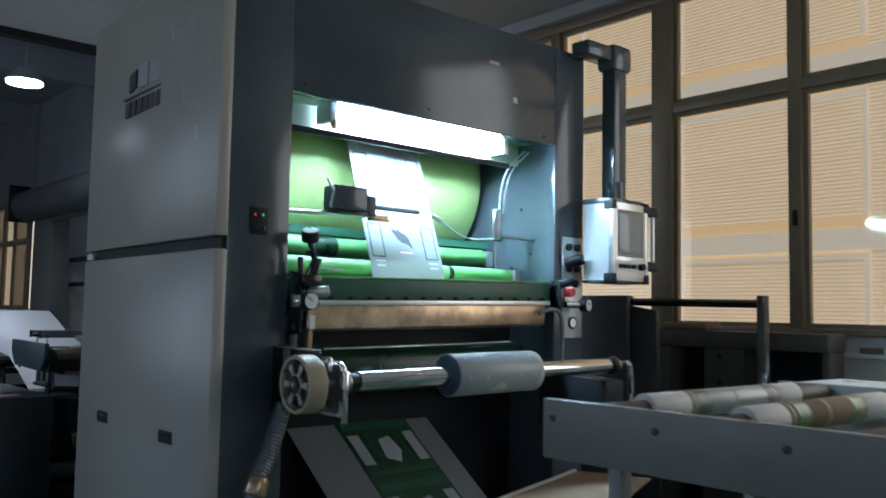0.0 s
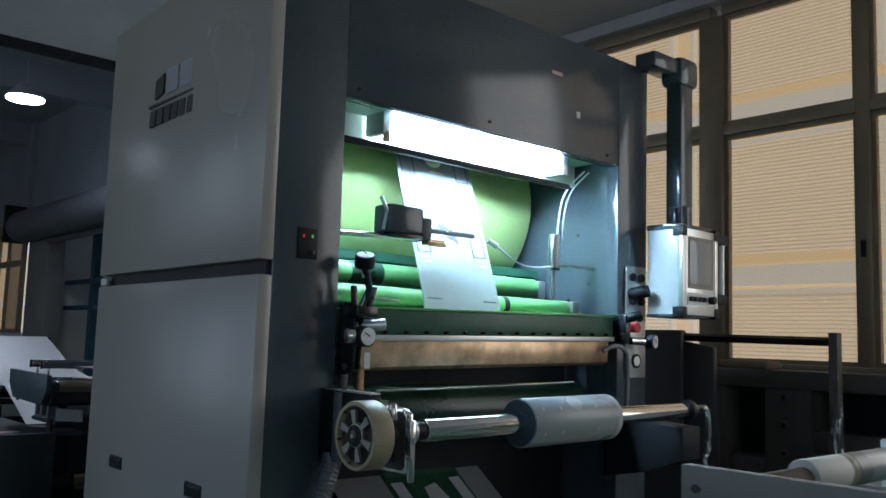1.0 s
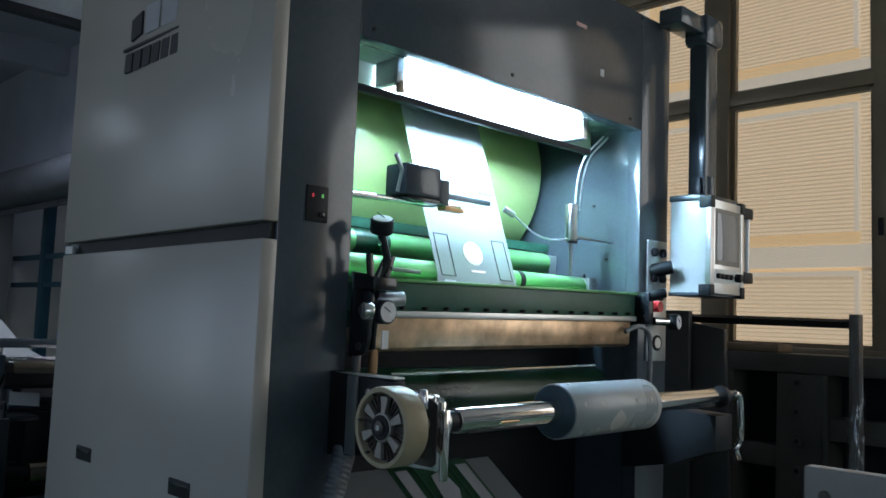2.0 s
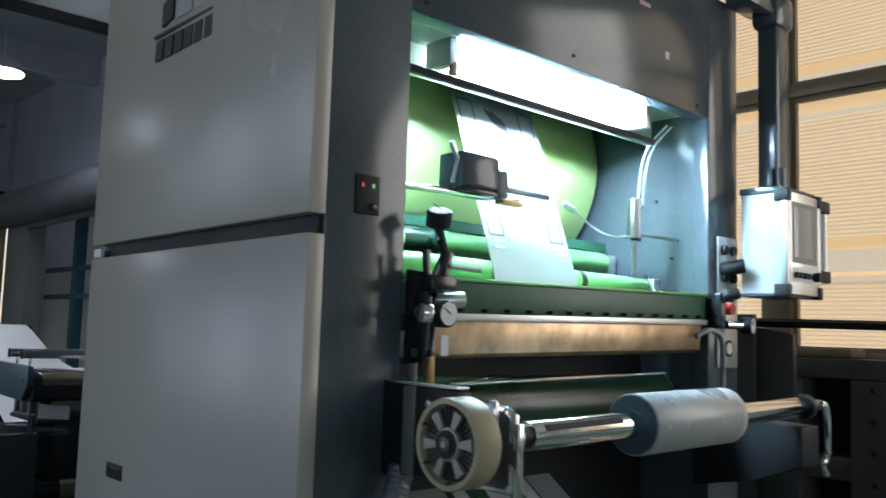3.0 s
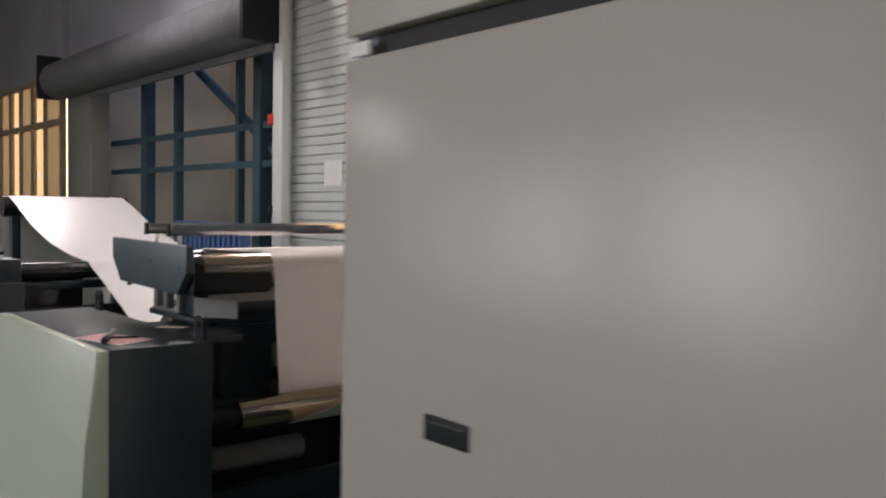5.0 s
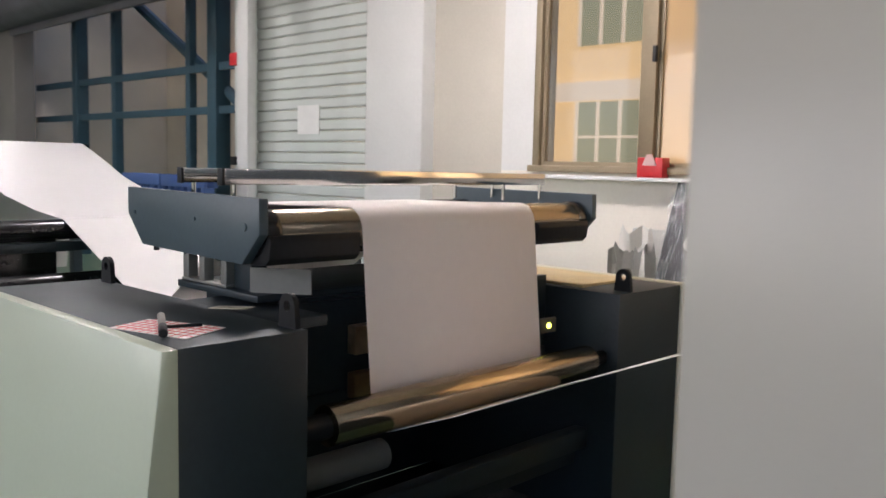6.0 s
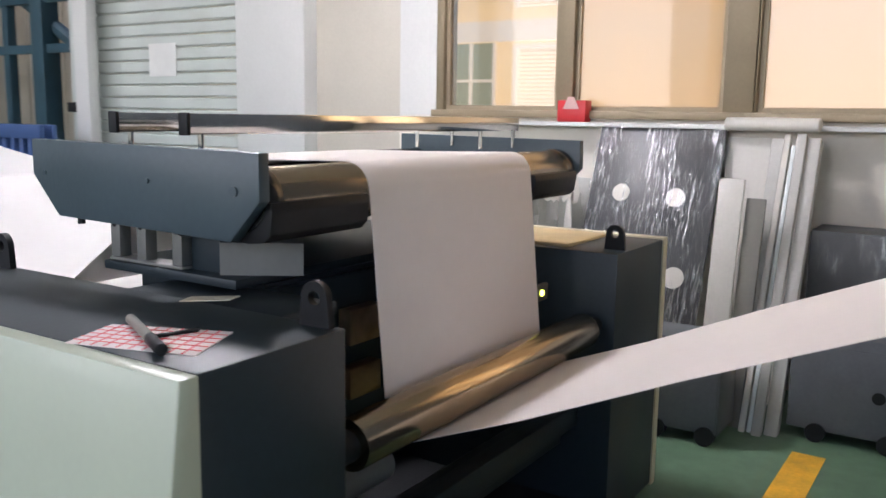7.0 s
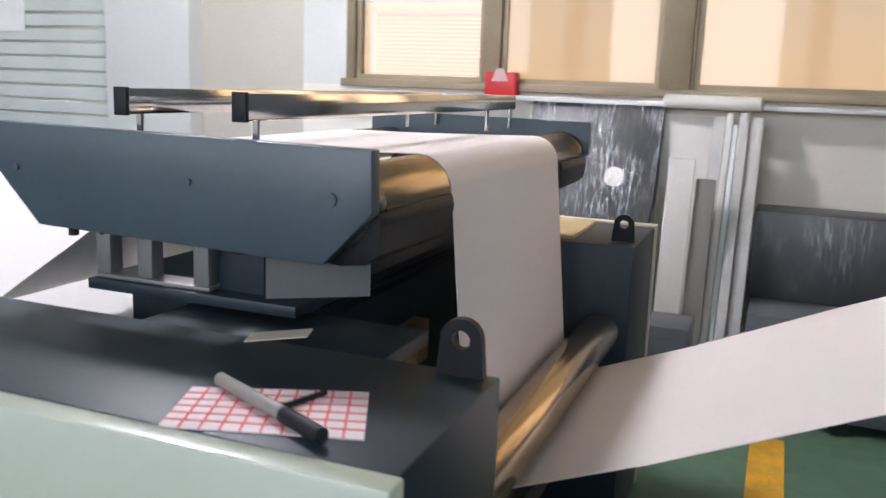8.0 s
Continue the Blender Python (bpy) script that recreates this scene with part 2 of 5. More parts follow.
M = dict(
    panel=mat("press_panel_grey_enamel", (0.45, 0.42, 0.372), 0.27, var=0.025, scale=1.2, fine=150, bump=0.006, rvar=0.012),
    dark=mat("slate_blue_enamel", (0.075, 0.09, 0.105), 0.17, var=0.18, scale=1.6, bump=0.006, rvar=0.05),
    infeed=mat("black_green_enamel", (0.02, 0.031, 0.038), 0.45, var=0.2, scale=2.0, bump=0.008, rvar=0.05, spec=0.38),
    cover=mat("pale_green_white_enamel", (0.48, 0.525, 0.41), 0.34, var=0.04, scale=1.4, bump=0.006, coat=0.15, rvar=0.05),
    cream=mat("cream_edge_enamel", (0.6, 0.55, 0.4), 0.4, var=0.08, bump=0.01),
    plate=mat("blue_grey_steel_paint", (0.058, 0.084, 0.1), 0.42, var=0.12, scale=3, bump=0.015),
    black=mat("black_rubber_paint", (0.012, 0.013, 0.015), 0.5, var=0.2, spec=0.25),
    blackgloss=mat("black_gloss", (0.012, 0.013, 0.015), 0.2, var=0.2, bump=0.0),
    chrome=mat("polished_chrome", (0.75, 0.74, 0.72), 0.12, 1.0, var=0.05, bump=0.004, rvar=0.05),
    steel=mat("worn_steel", (0.5, 0.5, 0.49), 0.34, 1.0, var=0.12, scale=5, bump=0.01),
    # the strong colour mottling stands in for reflections on the tray
    brass=mat("copper_tray", (0.58, 0.42, 0.26), 0.34, 0.85, var=0.42, scale=9, fine=24, bump=0.02),
    gold=mat("champagne_chrome", (0.4, 0.33, 0.24), 0.2, 1.0, var=0.06, bump=0.004, rvar=0.05),
    wheelrim=mat("cream_wheel_rim", (0.42, 0.355, 0.23), 0.4, 0.1, var=0.12, scale=8),
    castiron=mat("cast_aluminium_hub", (0.085, 0.08, 0.075), 0.42, 0.4, var=0.3, scale=12, bump=0.05),
    green=mat("green_rubber_roller", (0.2, 0.43, 0.14), 0.34, var=0.1, scale=4, bump=0.01),
    drum=mat("pale_green_drum", (0.46, 0.58, 0.2), 0.34, var=0.07, scale=1.5, bump=0.0, coat=0.5),
    beam=mat("dark_green_beam", (0.035, 0.1, 0.06), 0.42, var=0.2, scale=4, bump=0.02),
    lowgreen=mat("deep_green_ink_roll", (0.008, 0.035, 0.016), 0.3, var=0.3, scale=5),
    web=mat("white_film", (0.63, 0.615, 0.61), 0.32, var=0.03, scale=1.5, fine=30, bump=0.004),
    printweb=mat("milky_label_film", (0.34, 0.365, 0.37), 0.3, var=0.04, scale=2, fine=30, bump=0.004),
    labelfilm=clear_print_mat("see_through_label_film", (0.44, 0.46, 0.47), 0.62),
    pinkweb=mat("rosy_white_film", (0.8, 0.735, 0.7), 0.42, var=0.03, scale=1.5, fine=30, bump=0.004),
    # darker copy of the milky film: the shade below the shaft is in its colour
    shadedfilm=mat("shaded_milky_film", (0.21, 0.215, 0.22), 0.4, var=0.06, scale=2, fine=30, bump=0.004),
    ink=mat("dark_ink", (0.03, 0.03, 0.035), 0.5, var=0.1, bump=0),
    paleink=mat("pale_peach_ink", (0.75, 0.68, 0.52), 0.4, var=0.1, bump=0),
    pinkink=mat("pink_ink", (0.62, 0.4, 0.38), 0.5, var=0.1, bump=0),
    greyink=mat("grey_ink", (0.42, 0.42, 0.45), 0.5, var=0.1, bump=0),
    greenink=mat("green_ink", (0.02, 0.07, 0.03), 0.4, var=0.4, scale=20, bump=0),
    labelgreen=mat("leaf_green_ink", (0.15, 0.24, 0.07), 0.35, var=0.35, scale=25, bump=0),
    floor=mat("green_epoxy_floor", (0.12, 0.2, 0.13), 0.34, var=0.3, scale=1.3, fine=14, bump=0.015),
    yellow=mat("yellow_floor_paint", (0.75, 0.4, 0.03), 0.5, var=0.2, scale=9, bump=0.03),
    wall=mat("white_plaster", (0.68, 0.675, 0.66), 0.75, var=0.06, scale=1.1, fine=40, bump=0.03),
    # white plaster with the warm light near the east windows put into its colour
    warmlitwall=mat("warm_lit_white_plaster", (0.82, 0.765, 0.68), 0.75, var=0.05, scale=1.1, fine=40, bump=0.03),
    beige=mat("beige_plaster", (0.56, 0.52, 0.45), 0.8, var=0.08, scale=1.2, bump=0.03),
    concrete=mat("grey_brown_plaster", (0.2, 0.19, 0.178), 0.85, var=0.15, scale=1.0, bump=0.04),
    tan=mat("tan_sheet_wall", (0.6, 0.545, 0.45), 0.8, var=0.15, scale=1.0, bump=0.05),
    ceiling=mat("grey_ceiling_board", (0.52, 0.52, 0.525), 0.85, var=0.1, scale=0.8, bump=0.02),
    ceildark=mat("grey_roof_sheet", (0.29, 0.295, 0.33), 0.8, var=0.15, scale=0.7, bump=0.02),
    bronze=mat("bronze_aluminium", (0.29, 0.232, 0.152), 0.42, 0.3, var=0.12, scale=4, bump=0.01),
    shutter=mat("white_shutter_slat", (0.6, 0.63, 0.6), 0.45, 0.1, var=0.08, scale=2.5, bump=0.01),
    galv=mat("galvanised_housing", (0.13, 0.13, 0.145), 0.7, 0.1, var=0.2, scale=3, bump=0.02),
    blue=mat("blue_steel_paint", (0.026, 0.066, 0.092), 0.5, var=0.2, scale=4),
    navy=mat("blue_plastic_pallet", (0.05, 0.1, 0.26), 0.5, var=0.15),
    red=mat("red_plastic", (0.6, 0.03, 0.035), 0.4, var=0.1, bump=0),
    redink=mat("red_ink_lines", (0.75, 0.12, 0.14), 0.6, var=0.1, bump=0),
    paper=mat("white_paper", (0.8, 0.79, 0.77), 0.7, var=0.04, scale=8, bump=0.01),
    card=mat("brown_cardboard_core", (0.095, 0.065, 0.042), 0.6, var=0.2, scale=9, bump=0.03),
    cardb=mat("kraft_cardboard", (0.24, 0.17, 0.1), 0.8, var=0.15, scale=5, bump=0.02),
    wood=mat("pale_wood", (0.5, 0.38, 0.2), 0.6, var=0.15, scale=7, bump=0.03),
    rack=mat("grey_rack_enamel", (0.235, 0.222, 0.195), 0.42, var=0.08, scale=3, bump=0.015),
    stand=mat("grey_brown_casting", (0.075, 0.067, 0.055), 0.6, var=0.2, scale=4, bump=0.05),
    boardgrey=mat("dark_grey_board", (0.06, 0.062, 0.065), 0.4, var=0.15, scale=3),
    boardwhite=mat("white_board", (0.7, 0.665, 0.61), 0.6, var=0.07, scale=3),
    foam=mat("grey_foam", (0.54, 0.53, 0.5), 0.7, var=0.1, scale=5, bump=0.04),
    boxgrey=mat("slate_grey_box_paint", (0.12, 0.13, 0.145), 0.5, var=0.15, scale=4, bump=0.02),
    formpaper=mat("pinkish_form_paper", (0.82, 0.72, 0.7), 0.7, var=0.04, scale=8, bump=0.01),
    alu=mat("brushed_aluminium", (0.68, 0.69, 0.68), 0.36, 0.85, var=0.06, scale=5, bump=0.006),
    hmi=mat("pale_panel_side", (0.78, 0.82, 0.81), 0.3, var=0.04, bump=0.005),
    screen=mat("grey_screen", (0.33, 0.34, 0.35), 0.12, var=0.05, bump=0),
    hose=mat("braided_hose", (0.2, 0.2, 0.21), 0.35, 0.5, var=0.3, scale=30, fine=200, bump=0.1),
    cable=mat("clear_cable", (0.5, 0.52, 0.54), 0.3, var=0.1, bump=0),
    copperpipe=mat("brown_copper", (0.42, 0.26, 0.13), 0.35, 0.8, var=0.2),
    # the building outside glows: its daylight is emission, weaker in the louvre gaps
    facade=mat("glowing_cream_facade", (0.66, 0.5, 0.3), 0.8, var=0.05, scale=0.3, emit=(1.0, 0.7, 0.36), strength=0.75),
    facadepale=mat("glowing_pale_band", (0.6, 0.54, 0.46), 0.8, var=0.05, scale=0.3, emit=(1.0, 0.86, 0.7), strength=0.66),
    louvre=mat("glowing_cream_louvre", (0.66, 0.53, 0.36), 0.7, var=0.06, scale=0.5, emit=(1.0, 0.87, 0.67), strength=0.6),
    louvreback=mat("weak_glow_louvre_gap", (0.46, 0.36, 0.25), 0.8, var=0.06, scale=0.5, emit=(1.0, 0.82, 0.6), strength=0.53),
    farglass=mat("glowing_far_glass", (0.16, 0.18, 0.13), 0.2, var=0.2, scale=0.8, bump=0, emit=(0.8, 0.85, 0.6), strength=0.34),
    hubdisc=mat("brown_grey_wheel_web", (0.075, 0.062, 0.05), 0.5, 0.2, var=0.3, scale=14, bump=0.04),
    spoke=mat("dull_aluminium_spoke", (0.36, 0.335, 0.3), 0.45, 0.4, var=0.2, scale=14, bump=0.03),
    greyplate=mat("dull_grey_plate", (0.2, 0.2, 0.185), 0.45, 0.2, var=0.1, scale=4, bump=0.01),
    led_red=lamp_mat("red_led", (1.0, 0.06, 0.08), 0.35),
    led_green=lamp_mat("green_led", (0.4, 1.0, 0.2), 0.35),
    led_yellow=lamp_mat("yellow_led", (0.9, 1.0, 0.1), 3),
    tube=lamp_mat("lit_tube", (0.8, 0.96, 1.0), 260),
    bay=lamp_mat("lit_bay_lamp", (1.0, 0.955, 0.89), 75),
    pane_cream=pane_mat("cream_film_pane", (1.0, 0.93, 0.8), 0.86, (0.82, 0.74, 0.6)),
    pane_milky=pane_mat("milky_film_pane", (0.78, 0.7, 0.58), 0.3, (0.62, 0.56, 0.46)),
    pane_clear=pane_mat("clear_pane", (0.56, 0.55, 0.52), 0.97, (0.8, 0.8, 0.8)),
    film=film_mat("clear_stretch_film", (0.95, 0.95, 0.97), 0.55),
    thinfilm=film_mat("thin_clear_wrap", (0.8, 0.82, 0.86), 0.84),
)

# ---- mesh helpers ----
ORIGIN = {}


def thing(name, at, label, category, group="", kind=""):
    ob = tagged(new(name), label, category, group, kind)
    ob.location = at
    ORIGIN[ob] = Vector(at)
    return ob


def mesh_from(name, bm, material, origin):
    bmesh.ops.recalc_face_normals(bm, faces=bm.faces)
    me = bpy.data.meshes.new(name)
    bmesh.ops.translate(bm, verts=bm.verts, vec=-Vector(origin))
    bm.to_mesh(me)
    bm.free()
    me.materials.append(material)
    me.polygons.foreach_set("use_smooth", [True] * len(me.polygons))
    me.set_sharp_from_angle(angle=radians(32))
    return me


def part(name, bm, material, parent, label="", origin=None):
    o = Vector(origin) if origin is not None else ORIGIN[parent]
    ob = new(name, mesh_from(name, bm, M[material], o))
    ob.parent = parent
    ob.location = o - ORIGIN[parent]
    ORIGIN[ob] = o
    return tagged(ob, label)


def solo(name, bm, material, label, category, at, kind="", group=""):
    ob = new(name, mesh_from(name, bm, M[material], at))
    ob.location = at
    ORIGIN[ob] = Vector(at)
    return tagged(ob, label, category, group, kind)


def setting(name, bm, material, label, category):
    return solo(name, bm, material, label, category, (0, 0, 0), "structure")


def box(x0, x1, y0, y1, z0, z1, bev=0.0, bm=None):
    bm = bm or bmesh.new()
    m = Matrix.Translation(((x0 + x1) / 2, (y0 + y1) / 2, (z0 + z1) / 2)) @ Matrix.Diagonal((abs(x1 - x0), abs(y1 - y0), abs(z1 - z0), 1))
    vs = bmesh.ops.create_cube(bm, size=1, matrix=m)["verts"]
    if bev:
        es = list({e for v in vs for e in v.link_edges})
        bmesh.ops.bevel(bm, geom=es, offset=bev, segments=2, profile=0.5, affect="EDGES")
    return bm


def cyl(a, b, r, seg=28, r2=None, bev=0.0, bm=None):
    bm = bm or bmesh.new()
    a, b = Vector(a), Vector(b)
    d = b - a
    m = Matrix.Translation((a + b) / 2) @ d.to_track_quat("Z", "Y").to_matrix().to_4x4()
    vs = bmesh.ops.create_cone(bm, cap_ends=True, segments=seg, radius1=r, radius2=r if r2 is None else r2, depth=d.length, matrix=m)["verts"]
    if bev:
        es = [e for e in {e for v in vs for e in v.link_edges} if any(len(f.verts) > 4 for f in e.link_faces)]
        bmesh.ops.bevel(bm, geom=es, offset=bev, segments=2, profile=0.5, affect="EDGES")
    return bm


def prism(pts, axis, lo, hi, bev=0.0, bm=None):
    """A polygon in the two other axes, drawn out along one axis."""
    bm = bm or bmesh.new()
    put = {"x": lambda p, k: (k, p[0], p[1]), "y": lambda p, k: (p[0], k, p[1]), "z": lambda p, k: (p[0], p[1], k)}[axis]
    a = [bm.verts.new(put(p, lo)) for p in pts]
    b = [bm.verts.new(put(p, hi)) for p in pts]
    fs = [bm.faces.new(a), bm.faces.new(b[::-1])]
    for i in range(len(pts)):
        j = (i + 1) % len(pts)
        fs.append(bm.faces.new((a[j], a[i], b[i], b[j])))
    if bev:
        es = list({e for f in fs for e in f.edges})
        bmesh.ops.bevel(bm, geom=es, offset=bev, segments=2, profile=0.5, affect="EDGES")
    return bm


def pipe(pts, r, seg=10, rib=0.0, bm=None):
    bm = bm or bmesh.new()
    pts = [Vector(p) for p in pts]
    rings = []
    for i, p in enumerate(pts):
        d = (pts[min(i + 1, len(pts) - 1)] - pts[max(i - 1, 0)]).normalized()
        u = d.cross(Vector((0.31, 0.2, 0.93))).normalized()
        w = d.cross(u)
        q = r + rib * (i % 2)
        rings.append([bm.verts.new(p + q * (math.cos(k * math.tau / seg) * u + math.sin(k * math.tau / seg) * w)) for k in range(seg)])
    for p, q in zip(rings, rings[1:]):
        for k in range(seg):
            bm.faces.new((p[k], p[(k + 1) % seg], q[(k + 1) % seg], q[k]))
    bm.faces.new(rings[0][::-1]), bm.faces.new(rings[-1])
    return bm


def curve(pts, n=8):
    """Points on a smooth line through the given ones."""
    p = [Vector(q) for q in pts]
    p = [2 * p[0] - p[1], *p, 2 * p[-1] - p[-2]]
    out = []
    for a, b, c, d in zip(p, p[1:], p[2:], p[3:]):
        for k in range(n):
            t = k / n
            out.append(0.5 * (2 * b + (c - a) * t + (2 * a - 5 * b + 4 * c - d) * t * t + (3 * b - a - 3 * c + d) * t ** 3))
    return out + [p[-2]]


def ribbon(line, x0, x1, thick=0.0015, bm=None):
    """A thin sheet across x along a line of (y, z)."""
    bm = bm or bmesh.new()
    n = len(line)
    rows = []
    for i, (y, z) in enumerate(line):
        a, b = Vector(line[max(i - 1, 0)]), Vector(line[min(i + 1, n - 1)])
        d = (b - a).normalized()
        ny, nz = -d.y * thick / 2, d.x * thick / 2
        rows.append([bm.verts.new(q) for q in ((x0, y + ny, z + nz), (x1, y + ny, z + nz), (x1, y - ny, z - nz), (x0, y - ny, z - nz))])
    for p, q in zip(rows, rows[1:]):
        for k in range(4):
            bm.faces.new((p[k], p[(k + 1) % 4], q[(k + 1) % 4], q[k]))
    bm.faces.new(rows[0][::-1]), bm.faces.new(rows[-1])
    return bm


def arc(cy, cz, r, a0, a1, n=10):
    return [(cy + r * math.cos(radians(a0 + (a1 - a0) * k / n)), cz + r * math.sin(radians(a0 + (a1 - a0) * k / n))) for k in range(n + 1)]


# ---- floor, walls, ceiling ----
XW = 5.22
setting("floor", box(-4.7, 12.0, -6.3, 26.3, -0.2, 0.0), "floor", "green epoxy painted factory floor with scuffs", "floor")
setting("floor_line", box(3.2, 4.3, 4.99, 5.13, 0.001, 0.004), "yellow", "worn yellow safety line painted on the floor", "floor marking")
setting("ground", box(-300, 300, -300, 300, -0.6, -0.25), "beige", "pale paved ground outside the hall", "ground")

low = box(XW, XW + 0.24, -6.3, 7.94, 0.0, 1.45)
setting("wall_east", low, "warmlitwall", "white plastered wall below the windows, warm light in its colour", "wall")
setting("wall_east_sill", box(XW + 0.002, XW + 0.238, -3.74, 3.345, 1.45, 1.527), "wall", "white plaster strip under the window row", "wall")
up = box(XW, XW + 0.24, -6.3, 7.64, 4.06, 4.6)
setting("wall_east_top", up, "wall", "white plaster strip above the windows", "wall")
setting("wall_east_side", box(XW, XW + 0.24, 7.64, 7.94, 1.45, 4.6), "wall", "white plaster beside the windows", "wall")
# darker beige than the wall beside it: the recess's shade is in the colour
setting("wall_east_niche", box(XW + 0.14, XW + 0.38, 7.94, 8.8, 0, 6.1), "beige", "recessed beige wall strip with its shade in the colour", "wall")
setting("pillar_1", box(XW, XW + 0.45, 8.8, 9.5, 0, 6.1, 0.01), "wall", "white square wall pillar beside the roller shutter", "pillar")
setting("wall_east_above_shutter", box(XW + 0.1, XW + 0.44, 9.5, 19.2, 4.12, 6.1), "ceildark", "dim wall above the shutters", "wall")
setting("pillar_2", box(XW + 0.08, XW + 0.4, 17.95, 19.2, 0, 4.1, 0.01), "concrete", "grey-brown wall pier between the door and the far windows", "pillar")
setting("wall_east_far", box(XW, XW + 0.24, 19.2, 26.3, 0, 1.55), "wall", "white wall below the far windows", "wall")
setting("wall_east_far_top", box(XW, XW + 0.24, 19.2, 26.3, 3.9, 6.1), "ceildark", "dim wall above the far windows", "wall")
setting("wall_north", box(-4.7, 5.5, 26.0, 26.3, 0, 6.1), "wall", "white end wall of the hall", "wall")
setting("wall_south", box(-4.7, 5.5, -6.3, -6.0, 0, 4.6), "wall", "white end wall of the hall", "wall")
setting("wall_west_low", box(-4.74, -4.5, -6.0, 26.0, 0, 1.5), "wall", "white wall below the west windows", "wall")
setting("wall_west_top", box(-4.74, -4.5, -6.0, 26.0, 3.9, 6.1), "wall", "white wall above the west windows", "wall")
for k, wy in enumerate((-6.0, -2.2, 2.0, 4.6, 8.4, 12.8, 14.6, 18.4)):
    setting("wall_west_pier_%d" % (k + 1), box(-4.74, -4.5, wy, wy + (0.3 if k < 7 else 7.6), 1.5, 3.9), "wall", "white wall pier", "wall")
setting("ceiling", box(-4.7, XW + 0.24, -6.3, 8.25, 4.16, 4.4), "ceiling", "grey board ceiling", "ceiling")
setting("ceiling_beam", box(-4.5, XW, 8.2, 8.32, 4.09, 4.16), "black", "thin dark joint strip on the ceiling", "trim")
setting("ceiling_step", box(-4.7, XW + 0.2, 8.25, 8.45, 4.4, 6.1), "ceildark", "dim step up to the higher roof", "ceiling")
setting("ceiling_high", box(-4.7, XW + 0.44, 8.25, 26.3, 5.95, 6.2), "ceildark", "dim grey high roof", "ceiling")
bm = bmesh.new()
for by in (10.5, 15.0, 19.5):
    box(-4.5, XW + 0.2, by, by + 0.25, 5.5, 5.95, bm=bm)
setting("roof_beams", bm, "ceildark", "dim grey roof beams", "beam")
setting("cornice", box(XW - 0.1, XW - 0.002, -6.0, 8.2, 4.06, 4.155), "ceiling", "grey cornice where wall meets ceiling", "trim")


# ---- windows ----
def window(name, posts, z0, z1, transom, panes, wide, label, frame_w=0.08):
    """A band of panes in the east wall; posts are the post centres from one end to the other."""
    w = thing(name, (XW, posts[0], z0), label, "window", kind="structure")
    xs = (XW - 0.03, XW + 0.07)
    part("window_sill", box(xs[0] - 0.03, xs[1], posts[0] - 0.05, posts[-1] + 0.05, z0 - 0.005, z0 + 0.04, 0.006), "bronze", w)
    part("top_rail", box(*xs, posts[0], posts[-1], z1 - 0.08, z1, 0.004), "bronze", w)
    for p in posts:
        hw = wide.get(p, frame_w) / 2
        part("post", box(*xs, p - hw, p + hw, z0 + 0.04, z1 - 0.08, 0.004), "bronze", w)
    zs = [z0 + 0.04, z1 - 0.08]
    for a, b, style in zip(posts, posts[1:], panes):
        a2, b2 = a + wide.get(a, frame_w) / 2, b - wide.get(b, frame_w) / 2
        if transom:
            part("transom", box(xs[0] + 0.005, xs[1] - 0.005, a2, b2, transom - 0.037, transom + 0.037, 0.003), "bronze", w)
            zs = [z0 + 0.04, transom - 0.037, transom + 0.037, z1 - 0.08]
        for lo, hi in zip(zs[::2], zs[1::2]):
            bm = bmesh.new()
            s = 0.028
            for q in ((a2, a2 + s, lo, hi), (b2 - s, b2, lo, hi), (a2 + s, b2 - s, lo, lo + s), (a2 + s, b2 - s, hi - s, hi)):
                box(XW + 0.005, XW + 0.045, *q, bm=bm)
            part("sash", bm, "bronze", w)
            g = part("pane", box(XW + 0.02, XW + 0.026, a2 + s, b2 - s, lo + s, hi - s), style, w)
            g.visible_shadow = False
    return w


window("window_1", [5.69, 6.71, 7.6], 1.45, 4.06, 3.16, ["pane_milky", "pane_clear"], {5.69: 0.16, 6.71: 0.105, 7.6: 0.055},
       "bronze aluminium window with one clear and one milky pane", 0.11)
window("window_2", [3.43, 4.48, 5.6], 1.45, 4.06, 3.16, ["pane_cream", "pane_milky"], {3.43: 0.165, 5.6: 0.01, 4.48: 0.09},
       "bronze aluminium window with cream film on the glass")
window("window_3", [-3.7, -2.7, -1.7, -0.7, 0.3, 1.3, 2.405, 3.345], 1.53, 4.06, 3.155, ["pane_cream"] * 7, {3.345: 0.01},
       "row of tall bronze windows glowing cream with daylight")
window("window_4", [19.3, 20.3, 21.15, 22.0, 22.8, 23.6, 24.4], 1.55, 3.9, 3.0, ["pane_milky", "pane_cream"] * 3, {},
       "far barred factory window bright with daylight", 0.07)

# sash latches
for wy, wz in ((2.405, 2.275), (4.48, 2.275), (6.66, 2.2)):
    la = setting("window_latch", box(XW - 0.06, XW - 0.03, wy - 0.012, wy + 0.012, wz - 0.05, wz + 0.05, 0.004), "black", "black latch on the window frame", "latch")

# closing pieces between the window bands and the wall ends
setting("wall_east_south", box(XW, XW + 0.24, -6.0, -3.74, 1.45, 4.06), "wall", "white wall end", "wall")
setting("wall_east_far_end", box(XW, XW + 0.24, 24.45, 26.0, 1.55, 3.9), "wall", "white wall end", "wall")

# ---- the neighbouring building outside ----
XF = 15.0
facade = thing("facade_backdrop", (XF, 5, -0.25), "cream and orange neighbouring building, daylight given as its own glow", "building", kind="structure")
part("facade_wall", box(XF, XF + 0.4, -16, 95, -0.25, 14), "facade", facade)
